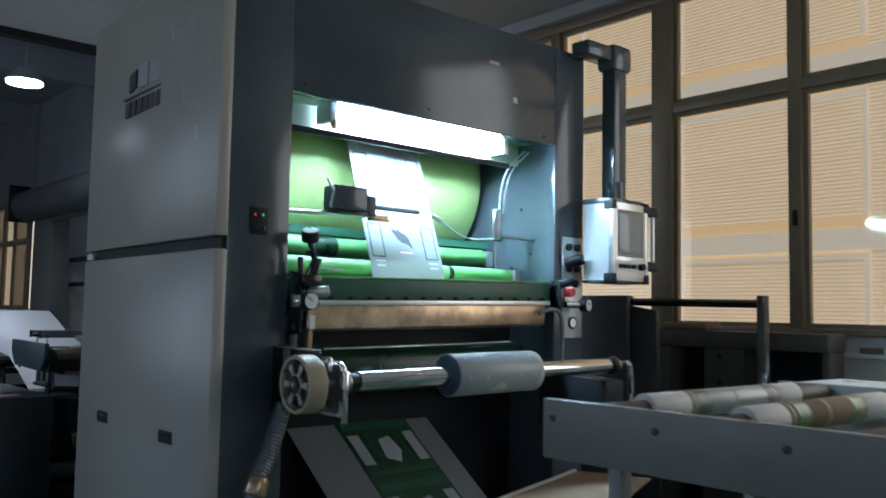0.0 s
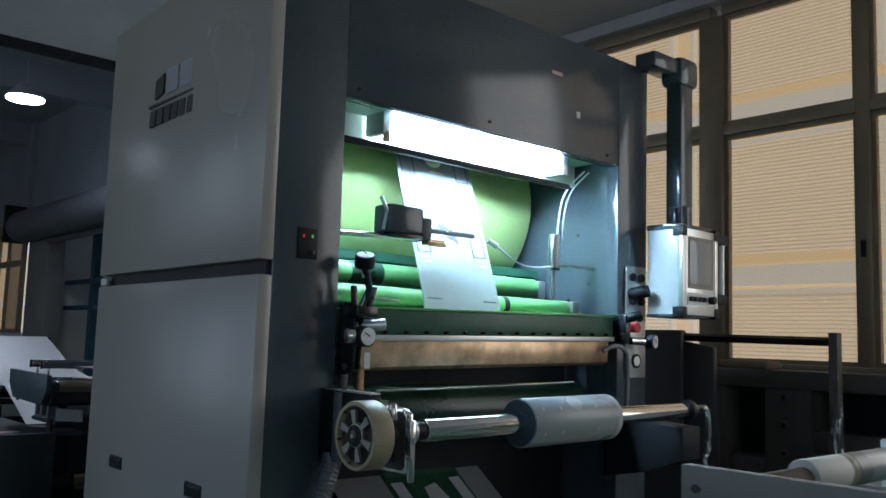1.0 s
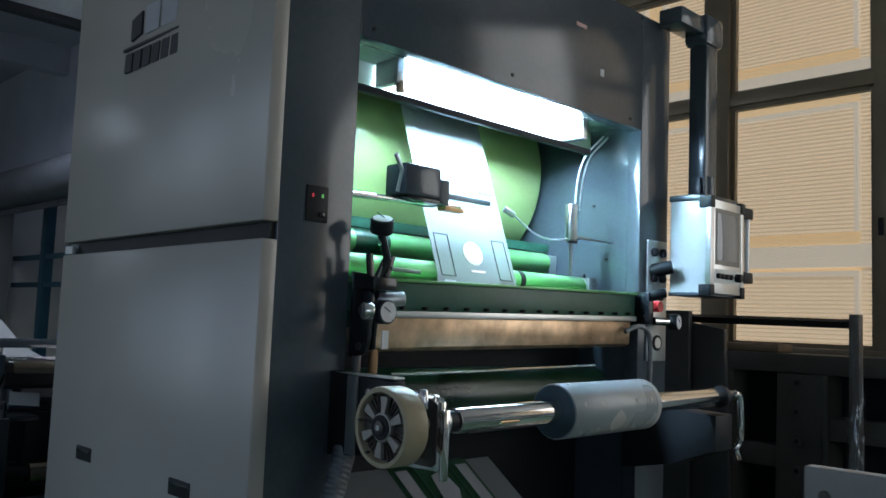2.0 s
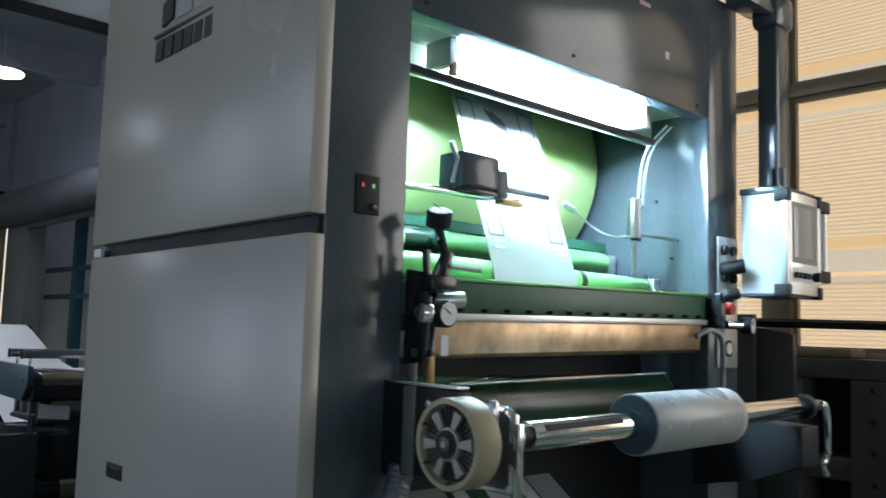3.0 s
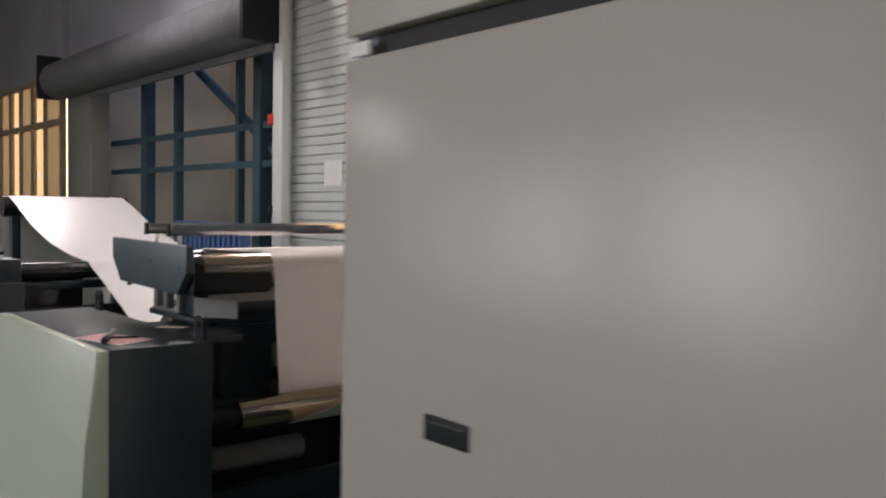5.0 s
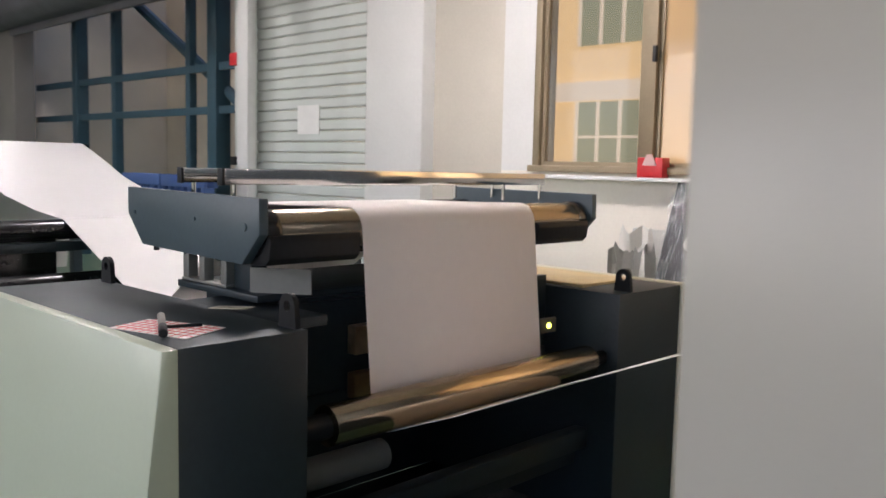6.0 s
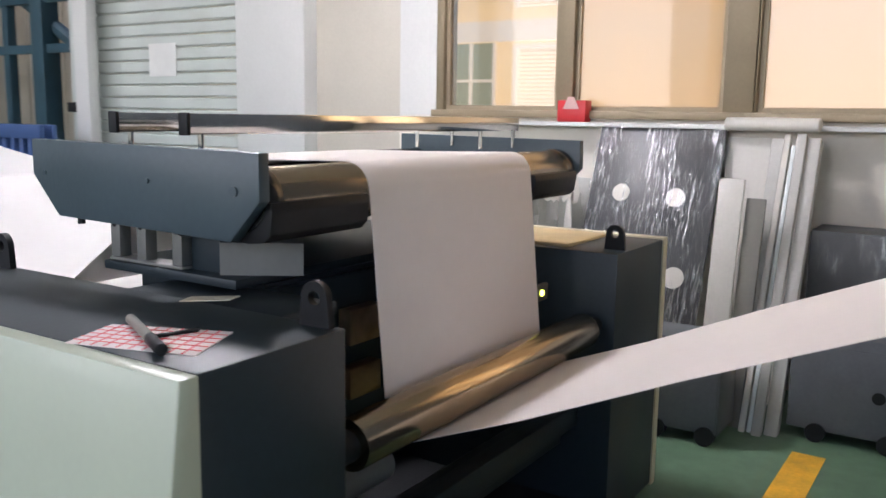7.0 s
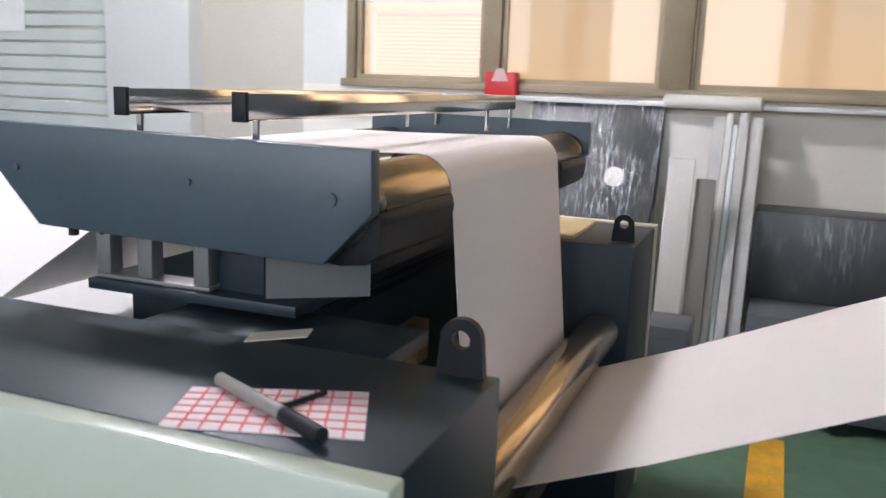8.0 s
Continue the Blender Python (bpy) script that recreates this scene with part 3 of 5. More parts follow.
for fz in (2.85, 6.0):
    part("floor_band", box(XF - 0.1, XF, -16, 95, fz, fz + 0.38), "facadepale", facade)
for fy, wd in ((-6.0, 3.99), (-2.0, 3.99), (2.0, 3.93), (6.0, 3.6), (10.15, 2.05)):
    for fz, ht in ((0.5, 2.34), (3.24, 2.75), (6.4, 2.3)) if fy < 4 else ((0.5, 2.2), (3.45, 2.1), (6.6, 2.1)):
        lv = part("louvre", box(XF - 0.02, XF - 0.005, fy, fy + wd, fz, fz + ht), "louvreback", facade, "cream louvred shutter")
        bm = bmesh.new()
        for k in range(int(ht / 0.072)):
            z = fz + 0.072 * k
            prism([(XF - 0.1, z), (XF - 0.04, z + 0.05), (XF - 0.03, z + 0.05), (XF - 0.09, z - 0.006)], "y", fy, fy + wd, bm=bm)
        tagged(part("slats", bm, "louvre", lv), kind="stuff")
        if fy < 4:
            continue
        bm = bmesh.new()
        for q in ((fy - 0.07, fy, fz, fz + ht), (fy + wd, fy + wd + 0.07, fz, fz + ht), (fy - 0.07, fy + wd + 0.07, fz + ht, fz + ht + 0.08)):
            box(XF - 0.17, XF, *q, bm=bm)
        part("louvre_frame", bm, "facadepale", lv)
for fy in (12.72, 16.0, 19.3, 22.6, 25.9, 29.2, 32.5):
    for fz in (1.0, 3.95, 7.0):
        wd, ht = 1.56, 1.83
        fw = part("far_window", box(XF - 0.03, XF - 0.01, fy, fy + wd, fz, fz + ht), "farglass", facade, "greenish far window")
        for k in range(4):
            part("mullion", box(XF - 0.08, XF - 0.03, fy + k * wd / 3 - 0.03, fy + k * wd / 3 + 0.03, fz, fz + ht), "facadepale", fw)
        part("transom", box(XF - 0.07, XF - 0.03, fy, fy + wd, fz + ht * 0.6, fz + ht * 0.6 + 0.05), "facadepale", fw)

# ---- closed roller shutter ----
XS = 5.5
sh = thing("roller_shutter_1", (XS, 10.7, 0), "closed white roller shutter with a paper notice", "roller shutter", kind="structure")
slat = prism([(XS, 0.0), (XS - 0.018, 0.012), (XS - 0.018, 0.088), (XS, 0.1), (XS + 0.012, 0.1), (XS + 0.012, 0.0)], "y", 9.55, 11.55)
slat_mesh = mesh_from("slat", slat, M["shutter"], (XS, 10.7, 0))
for k in range(40):
    s = new("slat", slat_mesh)
    s.parent, s.location = sh, (0, 0, 0.105 * k)
part("guide_rail", box(XS - 0.12, XS + 0.05, 9.5, 9.58, 0, 4.12), "shutter", sh)
part("guide_rail", box(XS - 0.12, XS + 0.05, 11.55, 11.82, 0, 4.12, 0.004), "shutter", sh)
setting("pillar_3", box(XW + 0.06, XS - 0.12, 11.42, 11.62, 0, 4.12, 0.006), "wall", "narrow white post between two shutters", "pillar")
part("conduit", box(XS - 0.16, XS - 0.122, 11.6, 11.68, 1.55, 2.15, 0.006), "alu", sh, "pale conduit on the guide rail")
part("switch_box", box(XS - 0.19, XS - 0.122, 11.66, 11.82, 2.47, 2.6, 0.01), "red", sh, "small red switch box")
part("junction", box(XS - 0.18, XS - 0.122, 11.62, 11.82, 1.43, 1.52, 0.01), "black", sh)
notice = solo("paper_notice", box(XS - 0.026, XS - 0.02, 10.48, 10.83, 1.75, 2.03), "paper", "white paper notice taped on the shutter", "notice", (XS - 0.02, 10.65, 1.75))

# ---- open shutter door with the shed behind it ----
hs = thing("roller_shutter_2", (XW, 14.4, 3.5), "rolled-up steel shutter in its housing above an open door", "roller shutter", kind="structure")
part("housing", cyl((XW - 0.05, 11.6, 3.72), (XW - 0.05, 19.3, 3.72), 0.33, 28), "galv", hs)
part("bottom_bar", box(XW + 0.02, XW + 0.075, 11.6, 17.9, 3.3, 3.42, 0.005), "galv", hs)
part("end_bracket", box(XW - 0.4, XW + 0.09, 19.3, 19.42, 3.38, 4.15, 0.005), "black", hs)
part("end_bracket", box(XW - 0.4, XW + 0.09, 11.5, 11.58, 3.38, 4.1, 0.005), "black", hs)
setting("shed_wall", box(8.2, 8.4, 10.4, 18.7, -0.2, 6.0), "tan", "tan sheet wall of the shed behind the open door", "wall")
setting("shed_side", box(5.66, 8.2, 10.4, 10.5, -0.2, 5.8), "tan", "tan side wall of the shed", "wall")
# unseen wall added on the roof edge so that no sun reaches the shed
setting("sun_block_wall", box(XW + 0.2, XW + 0.44, 9.5, 19.2, 6.1, 10.5), "beige", "added beige wall above the roof, unseen, keeping sun off the shed", "wall")
setting("shed_side_far", box(5.66, 8.2, 18.6, 18.7, -0.2, 5.8), "tan", "tan side wall of the shed", "wall")
setting("shed_floor", box(5.4, 8.4, 10.4, 18.7, -0.2, -0.005), "floor", "dusty shed floor", "floor")
for sy, r in ((13.0, 0.1), (13.65, 0.05), (15.7, 0.06), (16.93, 0.09)):
    solo("steel_column", box(5.9 - r, 5.9 + r, sy - r, sy + r, 0, 5.8, 0.004), "blue", "blue painted steel column of the shed frame", "column", (5.9, sy, 0), "structure", "steel columns")
for z in (2.54, 2.03):
    setting("steel_rail", box(5.84, 5.9, 11.8, 18.5, z, z + 0.09), "blue", "blue horizontal steel rail of the shed frame", "beam")
for k in range(9):
    setting("wall_batten", box(8.17, 8.2, 10.7 + 0.9 * k, 10.76 + 0.9 * k, -0.2, 5.9, 0.004), "tan", "raised seam of the tan sheet wall", "trim")
setting("steel_brace", pipe([(5.98, 16.7, 4.4), (5.98, 12.2, 1.9)], 0.07, 8), "blue", "diagonal blue steel brace of the shed frame", "beam")
for k, py in enumerate((11.3, 12.18)):
    p = thing("plastic_pallet", (4.75, py, 0), "blue plastic pallet stood on edge by the shutter", "pallet", group="pallets")
    for sx in (0.0, 0.12):
        part("rail", box(4.7 + sx, 4.75 + sx, py, py + 0.86, 1.2, 1.32, 0.006), "navy", p)
    for q in range(7):
        part("slat", box(4.72, 4.84, py + 0.02 + q * 0.13, py + 0.08 + q * 0.13, 0.0, 1.2, 0.004), "navy", p)

# ---- hanging bay lamps ----
# second and third lamps are added out of view to brighten hall and infeed
for lx, ly, lz in ((3.43, 13.4, 4.95), (-2.0, 18.5, 4.95), (3.2, 7.4, 3.8)):
    lamp = thing("bay_lamp", (lx, ly, lz), "lit white high-bay lamp hanging from the roof", "lamp", group="bay lamps")
    part("shade", cyl((lx, ly, lz), (lx, ly, lz + 0.2), 0.27, 32, 0.1), "ceiling", lamp)
    part("bulb", cyl((lx, ly, lz - 0.03), (lx, ly, lz - 0.004), 0.25, 32), "bay", lamp, "lit white diffuser")
    part("rod", cyl((lx, ly, lz + 0.2), (lx, ly, 5.95 if ly > 8.3 else 4.16), 0.012, 8), "steel", lamp)

# ---- printing press ----
PX, YF = 1.345, 2.79
press = thing("printing_press", (2.45, 3.5, 0), "tall grey and slate-blue printing press with green rollers and lit tube", "printing press")


def side_x(y):
    """The outer face of the side covers, which stand a little askew."""
    return 1.342 + 0.0297 * (y - 2.785)


for key, z0, z1 in (("lower", 0.06, 1.85), ("upper", 1.9, 3.06)):
    pts = [(side_x(2.785), 2.785), (1.397, 2.785), (1.44, 4.335), (side_x(4.335), 4.335)]
    part(key + "_side_cover", prism(pts, "z", z0, z1, 0.007), "panel", press, "light grey enamelled side cover")
part("cover_gap", prism([(1.378, 2.8), (1.396, 2.8), (1.435, 4.325), (1.422, 4.325)], "z", 1.84, 1.91), "black", press, "black groove between the covers")
part("gap_sticker", box(1.392, 1.402, 4.25, 4.32, 1.855, 1.885), "paper", press)
part("plinth", prism([(1.385, 2.82), (1.397, 2.82), (1.44, 4.3), (1.42, 4.3)], "z", 0, 0.06), "black", press)
for y0, y1, z0 in ((3.885, 4.02, 1.068), (3.112, 3.248, 1.064)):
    xx = side_x((y0 + y1) / 2)
    lt = part("recessed_pull", box(xx - 0.005, xx + 0.006, y0, y1, z0, z0 + 0.052, 0.004), "black", press, "black recessed pull")
    part("lip", box(xx - 0.008, xx - 0.005, y0 + 0.01, y1 - 0.01, z0 + 0.03, z0 + 0.042, 0.001), "blackgloss", lt)
# maker's emblem as plain shapes: a red mark, two dark blocks, a line and a row of slanted dark bars
EX = side_x(3.6)
part("emblem_mark", prism([(3.77, 2.63), (3.69, 2.645), (3.69, 2.73), (3.77, 2.71)], "x", EX - 0.006, EX + 0.006), "ink", press, "dark grey emblem mark")
for y0 in (3.55, 3.42):
    part("emblem_block", box(EX - 0.006, EX + 0.006, y0, y0 + 0.11, 2.635, 2.74), "greyink", press)
part("emblem_line", box(EX - 0.006, EX + 0.006, 3.38, 3.83, 2.6, 2.61), "ink", press)
for k in range(6):
    y1 = 3.81 - 0.071 * k
    part("emblem_bar", prism([(y1, 2.515), (y1 - 0.056, 2.515), (y1 - 0.062, 2.585), (y1 - 0.006, 2.585)], "x", EX - 0.006, EX + 0.006), "ink", press)

# front frame round the opening
OX0, OX1, OZ0, OZ1 = 1.668, 3.29, 0.42, 2.525
part("front_post", box(1.395, OX0, YF, YF + 0.07, 0, 3.06, 0.006), "dark", press, "slate-blue front post")
part("front_post", box(OX1, 3.525, YF, YF + 0.07, 0, 3.06, 0.006), "dark", press, "slate-blue front post")
part("front_header", box(OX0, OX1, YF + 0.001, YF + 0.07, OZ1, 3.06, 0.003), "dark", press, "slate-blue header panel")
part("front_kick", box(OX0, OX1, YF + 0.001, YF + 0.07, 0, OZ0, 0.003), "dark", press)
part("side_frame", box(1.42, OX0 - 0.004, YF + 0.07, 4.33, 0, 3.04), "dark", press)
part("side_frame", box(OX1 + 0.004, 3.5, YF + 0.07, 4.33, 0, 3.04), "dark", press)
part("back_plate", box(OX0 - 0.004, OX1 + 0.004, 4.27, 4.33, 0, 3.04), "dark", press)
part("top_plate", box(1.42, 3.5, YF + 0.07, 4.33, 3.04, 3.06), "dark", press)
for bx, bz in ((1.72, 2.56), (2.4, 2.57), (3.2, 2.56), (3.24, 2.44), (3.24, 1.95), (3.245, 2.2)):
    part("bolt", cyl((bx, YF - 0.004, bz) if bz > 2.5 else (OX1 - 0.004, 2.95 + (bz - 1.9) * 0.3, bz), (bx, YF + 0.01, bz) if bz > 2.5 else (OX1 + 0.006, 2.95 + (bz - 1.9) * 0.3, bz), 0.007, 10), "black", press)

# tube light with its white tray
fx = part("tube_light", box(1.7, 3.28, 2.9, 3.06, 2.55, 2.6, 0.004), "cover", press, "lit fluorescent tube in a white tray")
part("tray_back", box(1.69, 3.285, 3.06, 3.075, 2.445, 2.6), "cover", fx)
part("tube", cyl((1.98, 2.95, 2.49), (3.03, 2.95, 2.49), 0.018, 16), "tube", fx, "glowing white tube")
part("tube", cyl((1.98, 3.01, 2.5), (3.03, 3.01, 2.5), 0.018, 16), "tube", fx, "glowing white tube")
for x0 in (1.94, 3.03):
    part("end_cap", box(x0, x0 + 0.035, 2.92, 3.04, 2.46, 2.55, 0.004), "steel", fx)
part("thumbscrew", cyl((1.965, 2.93, 2.43), (1.965, 2.93, 2.47), 0.016, 14, bev=0.003), "brass", fx)
part("header_sticker", box(2.79, 2.86, YF - 0.002, YF + 0.002, 2.872, 2.888), "pinkink", press)
part("header_sticker", box(2.965, 2.99, YF - 0.002, YF + 0.002, 2.7, 2.73), "paper", press)
part("light_rail", box(OX0, 3.03, 2.875, 2.9, 2.38, 2.404, 0.003), "black", press, "dark lip under the tube tray")

# drum and rollers
part("drum", cyl((OX0 + 0.02, 3.79, 2.37), (3.25, 3.79, 2.37), 0.47, 72, bev=0.01), "drum", press, "large pale green drum")
part("drum_shaft", cyl((3.25, 3.79, 2.37), (OX1 + 0.01, 3.79, 2.37), 0.06, 20), "steel", press)


def roller(name, y, z, r, x0, x1, material, label, tip=0.05):
    ro = part(name, cyl((x0, y, z), (x1, y, z), r, 36, bev=0.004), material, press, label, origin=((x0 + x1) / 2, y, z))
    part("journal", cyl((x1, y, z), (x1 + tip, y, z), r * 0.45, 16), "steel", ro)
    return ro


ra = roller("green_roller", 3.038, 1.82, 0.042, OX0 + 0.03, 3.19, "green", "bright green rubber roller")
part("black_band", cyl((2.735, 3.038, 1.82), (2.765, 3.038, 1.82), 0.0435, 36), "black", ra)
rb = roller("green_roller", 3.26, 1.93, 0.048, OX0 + 0.03, 3.2, "green", "bright green rubber roller")
part("clear_sleeve", cyl((2.03, 3.26, 1.93), (2.2, 3.26, 1.93), 0.0495, 36), "lowgreen", rb)
for bx, by, bz in ((3.2, 3.025, 1.82), (3.205, 3.26, 1.93)):
    bb = part("bearing_block", box(bx, bx + 0.06, by - 0.035, by + 0.035, bz - 0.05, bz + 0.04, 0.006), "alu", press)
    part("bolt", cyl((bx + 0.005, by, bz + 0.04), (bx + 0.005, by, bz + 0.055), 0.008, 8), "black", bb)
roller("backing_roll", 3.42, 1.72, 0.12, OX0 + 0.03, 3.22, "lowgreen", "deep green ink roll")
part("inner_shelf", box(OX0, OX1, 3.3, 3.5, 1.99, 2.03), "beam", press)

# doctor beam with bolts, copper tray below it
beam = part("doctor_beam", box(1.8, 3.23, 2.765, 2.96, 1.66, 1.755, 0.006), "beam", press, "dark green steel beam with a row of bolts", (1.8, 2.8, 1.7))
beam.rotation_euler.y = radians(-1.2)
part("beam_top", box(1.79, 3.24, 2.76, 2.99, 1.755, 1.765, 0.002), "green", beam)
part("bright_lip", box(1.8, 3.22, 2.752, 2.77, 1.64, 1.662, 0.003), "alu", beam)
for k in range(14):
    part("bolt", cyl((1.86 + 0.1 * k, 2.744, 1.672), (1.86 + 0.1 * k, 2.766, 1.672), 0.006, 10), "black", beam)
tray = part("copper_tray", prism([(2.775, 1.543), (2.768, 1.645), (2.79, 1.645), (2.95, 1.58), (2.95, 1.53), (2.8, 1.53)], "x", 1.745, 3.2, 0.002), "brass", press, "copper ink tray with reflections mottled into its colour", (1.75, 2.8, 1.55))
tray.rotation_euler.y = radians(-1.2)
part("tray_post", cyl((1.785, 2.8, 1.4), (1.785, 2.8, 1.54), 0.016, 14), "copperpipe", press)
part("tray_bracket", box(1.67, 1.86, 2.72, 2.8, 1.4, 1.43, 0.004), "beam", press)
part("bright_rod", cyl((1.842, 2.775, 1.459), (2.95, 2.775, 1.482), 0.006, 10), "chrome", press)
roller("gravure_roll", 2.98, 1.36, 0.11, OX0 + 0.05, 3.2, "lowgreen", "wet deep green gravure roll")
# added black sheet: stops the tube from lighting the space behind the roll
part("dark_backing", box(OX0, OX1, 3.11, 3.14, OZ0, 1.6), "black", press, "added black sheet keeping tube light out behind the ink roll")
# sagging hose at the right end of the beam
part("beam_hose", pipe(curve([(3.13, 2.75, 1.625), (3.2, 2.73, 1.65), (3.265, 2.72, 1.62), (3.28, 2.72, 1.5), (3.27, 2.72, 1.36), (3.3, 2.74, 1.3)], 6), 0.011, 10), "hose", press)

# web viewer on its rail
part("viewer_rail", cyl((OX0, 2.9, 2.035), (2.25, 2.9, 2.06), 0.011, 12), "chrome", press)
vw = part("web_viewer", box(1.93, 2.1, 2.84, 2.95, 2.06, 2.17, 0.012), "dark", press, "dark sensor head on the rail")
part("side_box", box(2.1, 2.15, 2.85, 2.95, 2.045, 2.135, 0.004), "plate", vw)
part("bottom_plate", box(1.95, 2.12, 2.85, 2.95, 2.045, 2.06, 0.004), "blackgloss", vw)
part("lever", pipe([(1.93, 2.88, 2.07), (1.93, 2.86, 2.14), (1.89, 2.85, 2.19)], 0.008, 8), "steel", vw)
part("copper_foot", box(2.14, 2.24, 2.86, 2.9, 2.03, 2.045, 0.003), "copperpipe", vw)
part("scan_bar", box(2.1, 2.52, 2.985, 3.01, 2.1, 2.12, 0.004), "dark", press)
# air cylinder, sensor and cables in front of the inner wall
ac = part("air_cylinder", cyl((3.03, 2.97, 2.01), (3.03, 2.97, 2.17), 0.026, 20, bev=0.003), "steel", press, "chrome air cylinder")
part("rod", cyl((3.03, 2.97, 1.86), (3.03, 2.97, 2.01), 0.008, 10), "steel", ac)
part("fitting", box(3.02, 3.06, 2.955, 2.985, 2.0, 2.02, 0.003), "black", ac)
part("arm_rod", cyl((3.04, 2.97, 2.03), (3.27, 2.92, 2.02), 0.006, 8), "steel", press)
sn = part("edge_sensor", cyl((2.6, 2.985, 2.1), (2.64, 2.965, 2.075), 0.013, 14, bev=0.002), "steel", press, "small silver edge sensor")
part("cable", pipe(curve([(2.64, 2.965, 2.075), (2.75, 2.95, 2.015), (2.86, 2.95, 2.0), (3.01, 2.97, 2.015)], 6), 0.004, 8), "cable", sn)
for d in (0.0, 0.035):
    part("air_hose", pipe(curve([(3.05 + d, 2.97, 2.15), (3.06 + d, 2.96, 2.3), (3.1 + d, 2.95, 2.4), (3.2 + d, 2.93, 2.5)], 6), 0.0045, 8), "cable", press)


def gauge(c, axis, r, parent_ob, stem):
    """A round pressure gauge facing along axis, with a stem to a point."""
    c, d = Vector(c), Vector(axis).normalized()
    g = part("pressure_gauge", cyl(c, c + d * 0.045, r, 28, bev=0.004), "black", parent_ob, "black pressure gauge with a white dial")
    part("dial", cyl(c + d * 0.0455, c + d * 0.047, r * 0.84, 28), "paper", g)
    u = d.cross(Vector((0, 0, 1))).normalized() * r * 0.5
    part("needle", pipe([c + d * 0.049 - u * 0.3, c + d * 0.049 + u + Vector((0, 0, r * 0.4))], 0.0015, 6), "ink", g)
    part("stem", pipe([c, stem], 0.009, 8), "steel", g)
    return g


# left clamp with two gauges
cl = part("clamp", prism([(2.715, 1.525), (2.7, 1.56), (2.69, 1.7), (2.72, 1.77), (2.79, 1.78), (2.79, 1.515)], "x", 1.676, 1.69, 0.003), "blackgloss", press, "black clamp plates with levers and knobs")
part("clamp_plate", prism([(2.72, 1.54), (2.7, 1.7), (2.73, 1.75), (2.79, 1.76), (2.79, 1.54)], "x", 1.712, 1.724, 0.003), "blackgloss", cl)
part("pin", cyl((1.67, 2.74, 1.55), (1.735, 2.74, 1.55), 0.012, 14), "castiron", cl)
part("pin", cyl((1.67, 2.73, 1.66), (1.735, 2.73, 1.66), 0.014, 14), "castiron", cl)
part("block", box(1.69, 1.712, 2.73, 2.79, 1.58, 1.64, 0.003), "black", cl)
for dx, lean in ((1.684, -0.01), (1.735, 0.03)):
    part("link_plate", prism([(dx - 0.011, 1.73), (dx + 0.011, 1.73), (dx + lean + 0.011, 1.83), (dx + lean - 0.011, 1.83)], "y", 2.7, 2.712, 0.002), "blackgloss", cl)
part("chrome_rod", cyl((1.7, 2.705, 1.74), (1.735, 2.7, 1.825), 0.005, 10), "chrome", cl)
part("arm", pipe([(1.7, 2.72, 1.72), (1.74, 2.7, 1.82), (1.72, 2.71, 1.9)], 0.013, 10), "black", cl)
part("lever", pipe([(1.76, 2.7, 1.79), (1.86, 2.68, 1.785)], 0.007, 8), "steel", cl)
part("cross_bar", box(1.66, 1.75, 2.66, 2.74, 1.72, 1.76, 0.005), "blackgloss", cl)
part("knob", cyl((1.72, 2.72, 1.69), (1.8, 2.68, 1.7), 0.022, 18, bev=0.004), "alu", cl)
part("knob", cyl((1.6, 2.64, 1.655), (1.63, 2.63, 1.655), 0.026, 18, bev=0.006), "chrome", cl)
part("screw", cyl((1.69, 2.765, 1.42), (1.69, 2.765, 1.53), 0.014, 14, bev=0.003), "castiron", cl)
gauge((1.725, 2.715, 1.9), (-0.25, -0.35, 0.9), 0.036, press, (1.72, 2.71, 1.86))
gauge((1.665, 2.645, 1.655), (0.02, -1.0, 0.0), 0.036, press, (1.7, 2.72, 1.66))
part("dial_tag", box(1.695, 1.72, 2.655, 2.66, 1.545, 1.6), "paper", press)
# right clamp
cr = part("clamp", box(3.25, 3.29, 2.71, 2.79, 1.66, 1.8, 0.008), "blackgloss", press, "black clamp arm with knobs")
part("knob", cyl((3.26, 2.71, 1.78), (3.3, 2.66, 1.8), 0.022, 16, bev=0.004), "black", cr)
part("knob", cyl((3.38, 2.79, 1.9), (3.42, 2.7, 1.92), 0.03, 18, bev=0.006), "black", cr)
part("valve", cyl((3.36, 2.78, 1.74), (3.36, 2.72, 1.74), 0.024, 16), "red", cr, "red valve knob")
part("knob", cyl((3.3, 2.72, 1.675), (3.38, 2.7, 1.675), 0.018, 14), "chrome", cr)
gauge((3.43, 2.72, 1.675), (0.2, -0.97, 0.0), 0.036, press, (3.38, 2.74, 1.67))
# switch plates on the posts
sp = part("switch_plate", box(1.489, 1.569, YF - 0.006, YF, 1.915, 2.023, 0.003), "black", press, "small black switch plate with two lit digits")
part("lit_digit", box(1.507, 1.513, YF - 0.009, YF - 0.006, 1.988, 1.999), "led_red", sp)
part("lit_digit", box(1.542, 1.548, YF - 0.009, YF - 0.006, 1.988, 1.999), "led_green", sp)
part("switch", box(1.535, 1.555, YF - 0.012, YF - 0.006, 1.93, 1.945, 0.002), "blackgloss", sp)
bp = part("button_plate", box(3.345, 3.505, YF - 0.012, YF, 1.5, 2.04, 0.004), "alu", press, "aluminium plate with push buttons")
for x0, z0 in ((3.385, 1.985), (3.455, 1.985), (3.385, 1.87), (3.455, 1.87), (3.44, 1.79)):
    part("button", cyl((x0, YF - 0.03, z0), (x0, YF - 0.012, z0), 0.02, 18, bev=0.003), "black", bp)
part("dial_ring", cyl((3.425, YF - 0.018, 1.58), (3.425, YF - 0.012, 1.58), 0.035, 24), "black", bp)
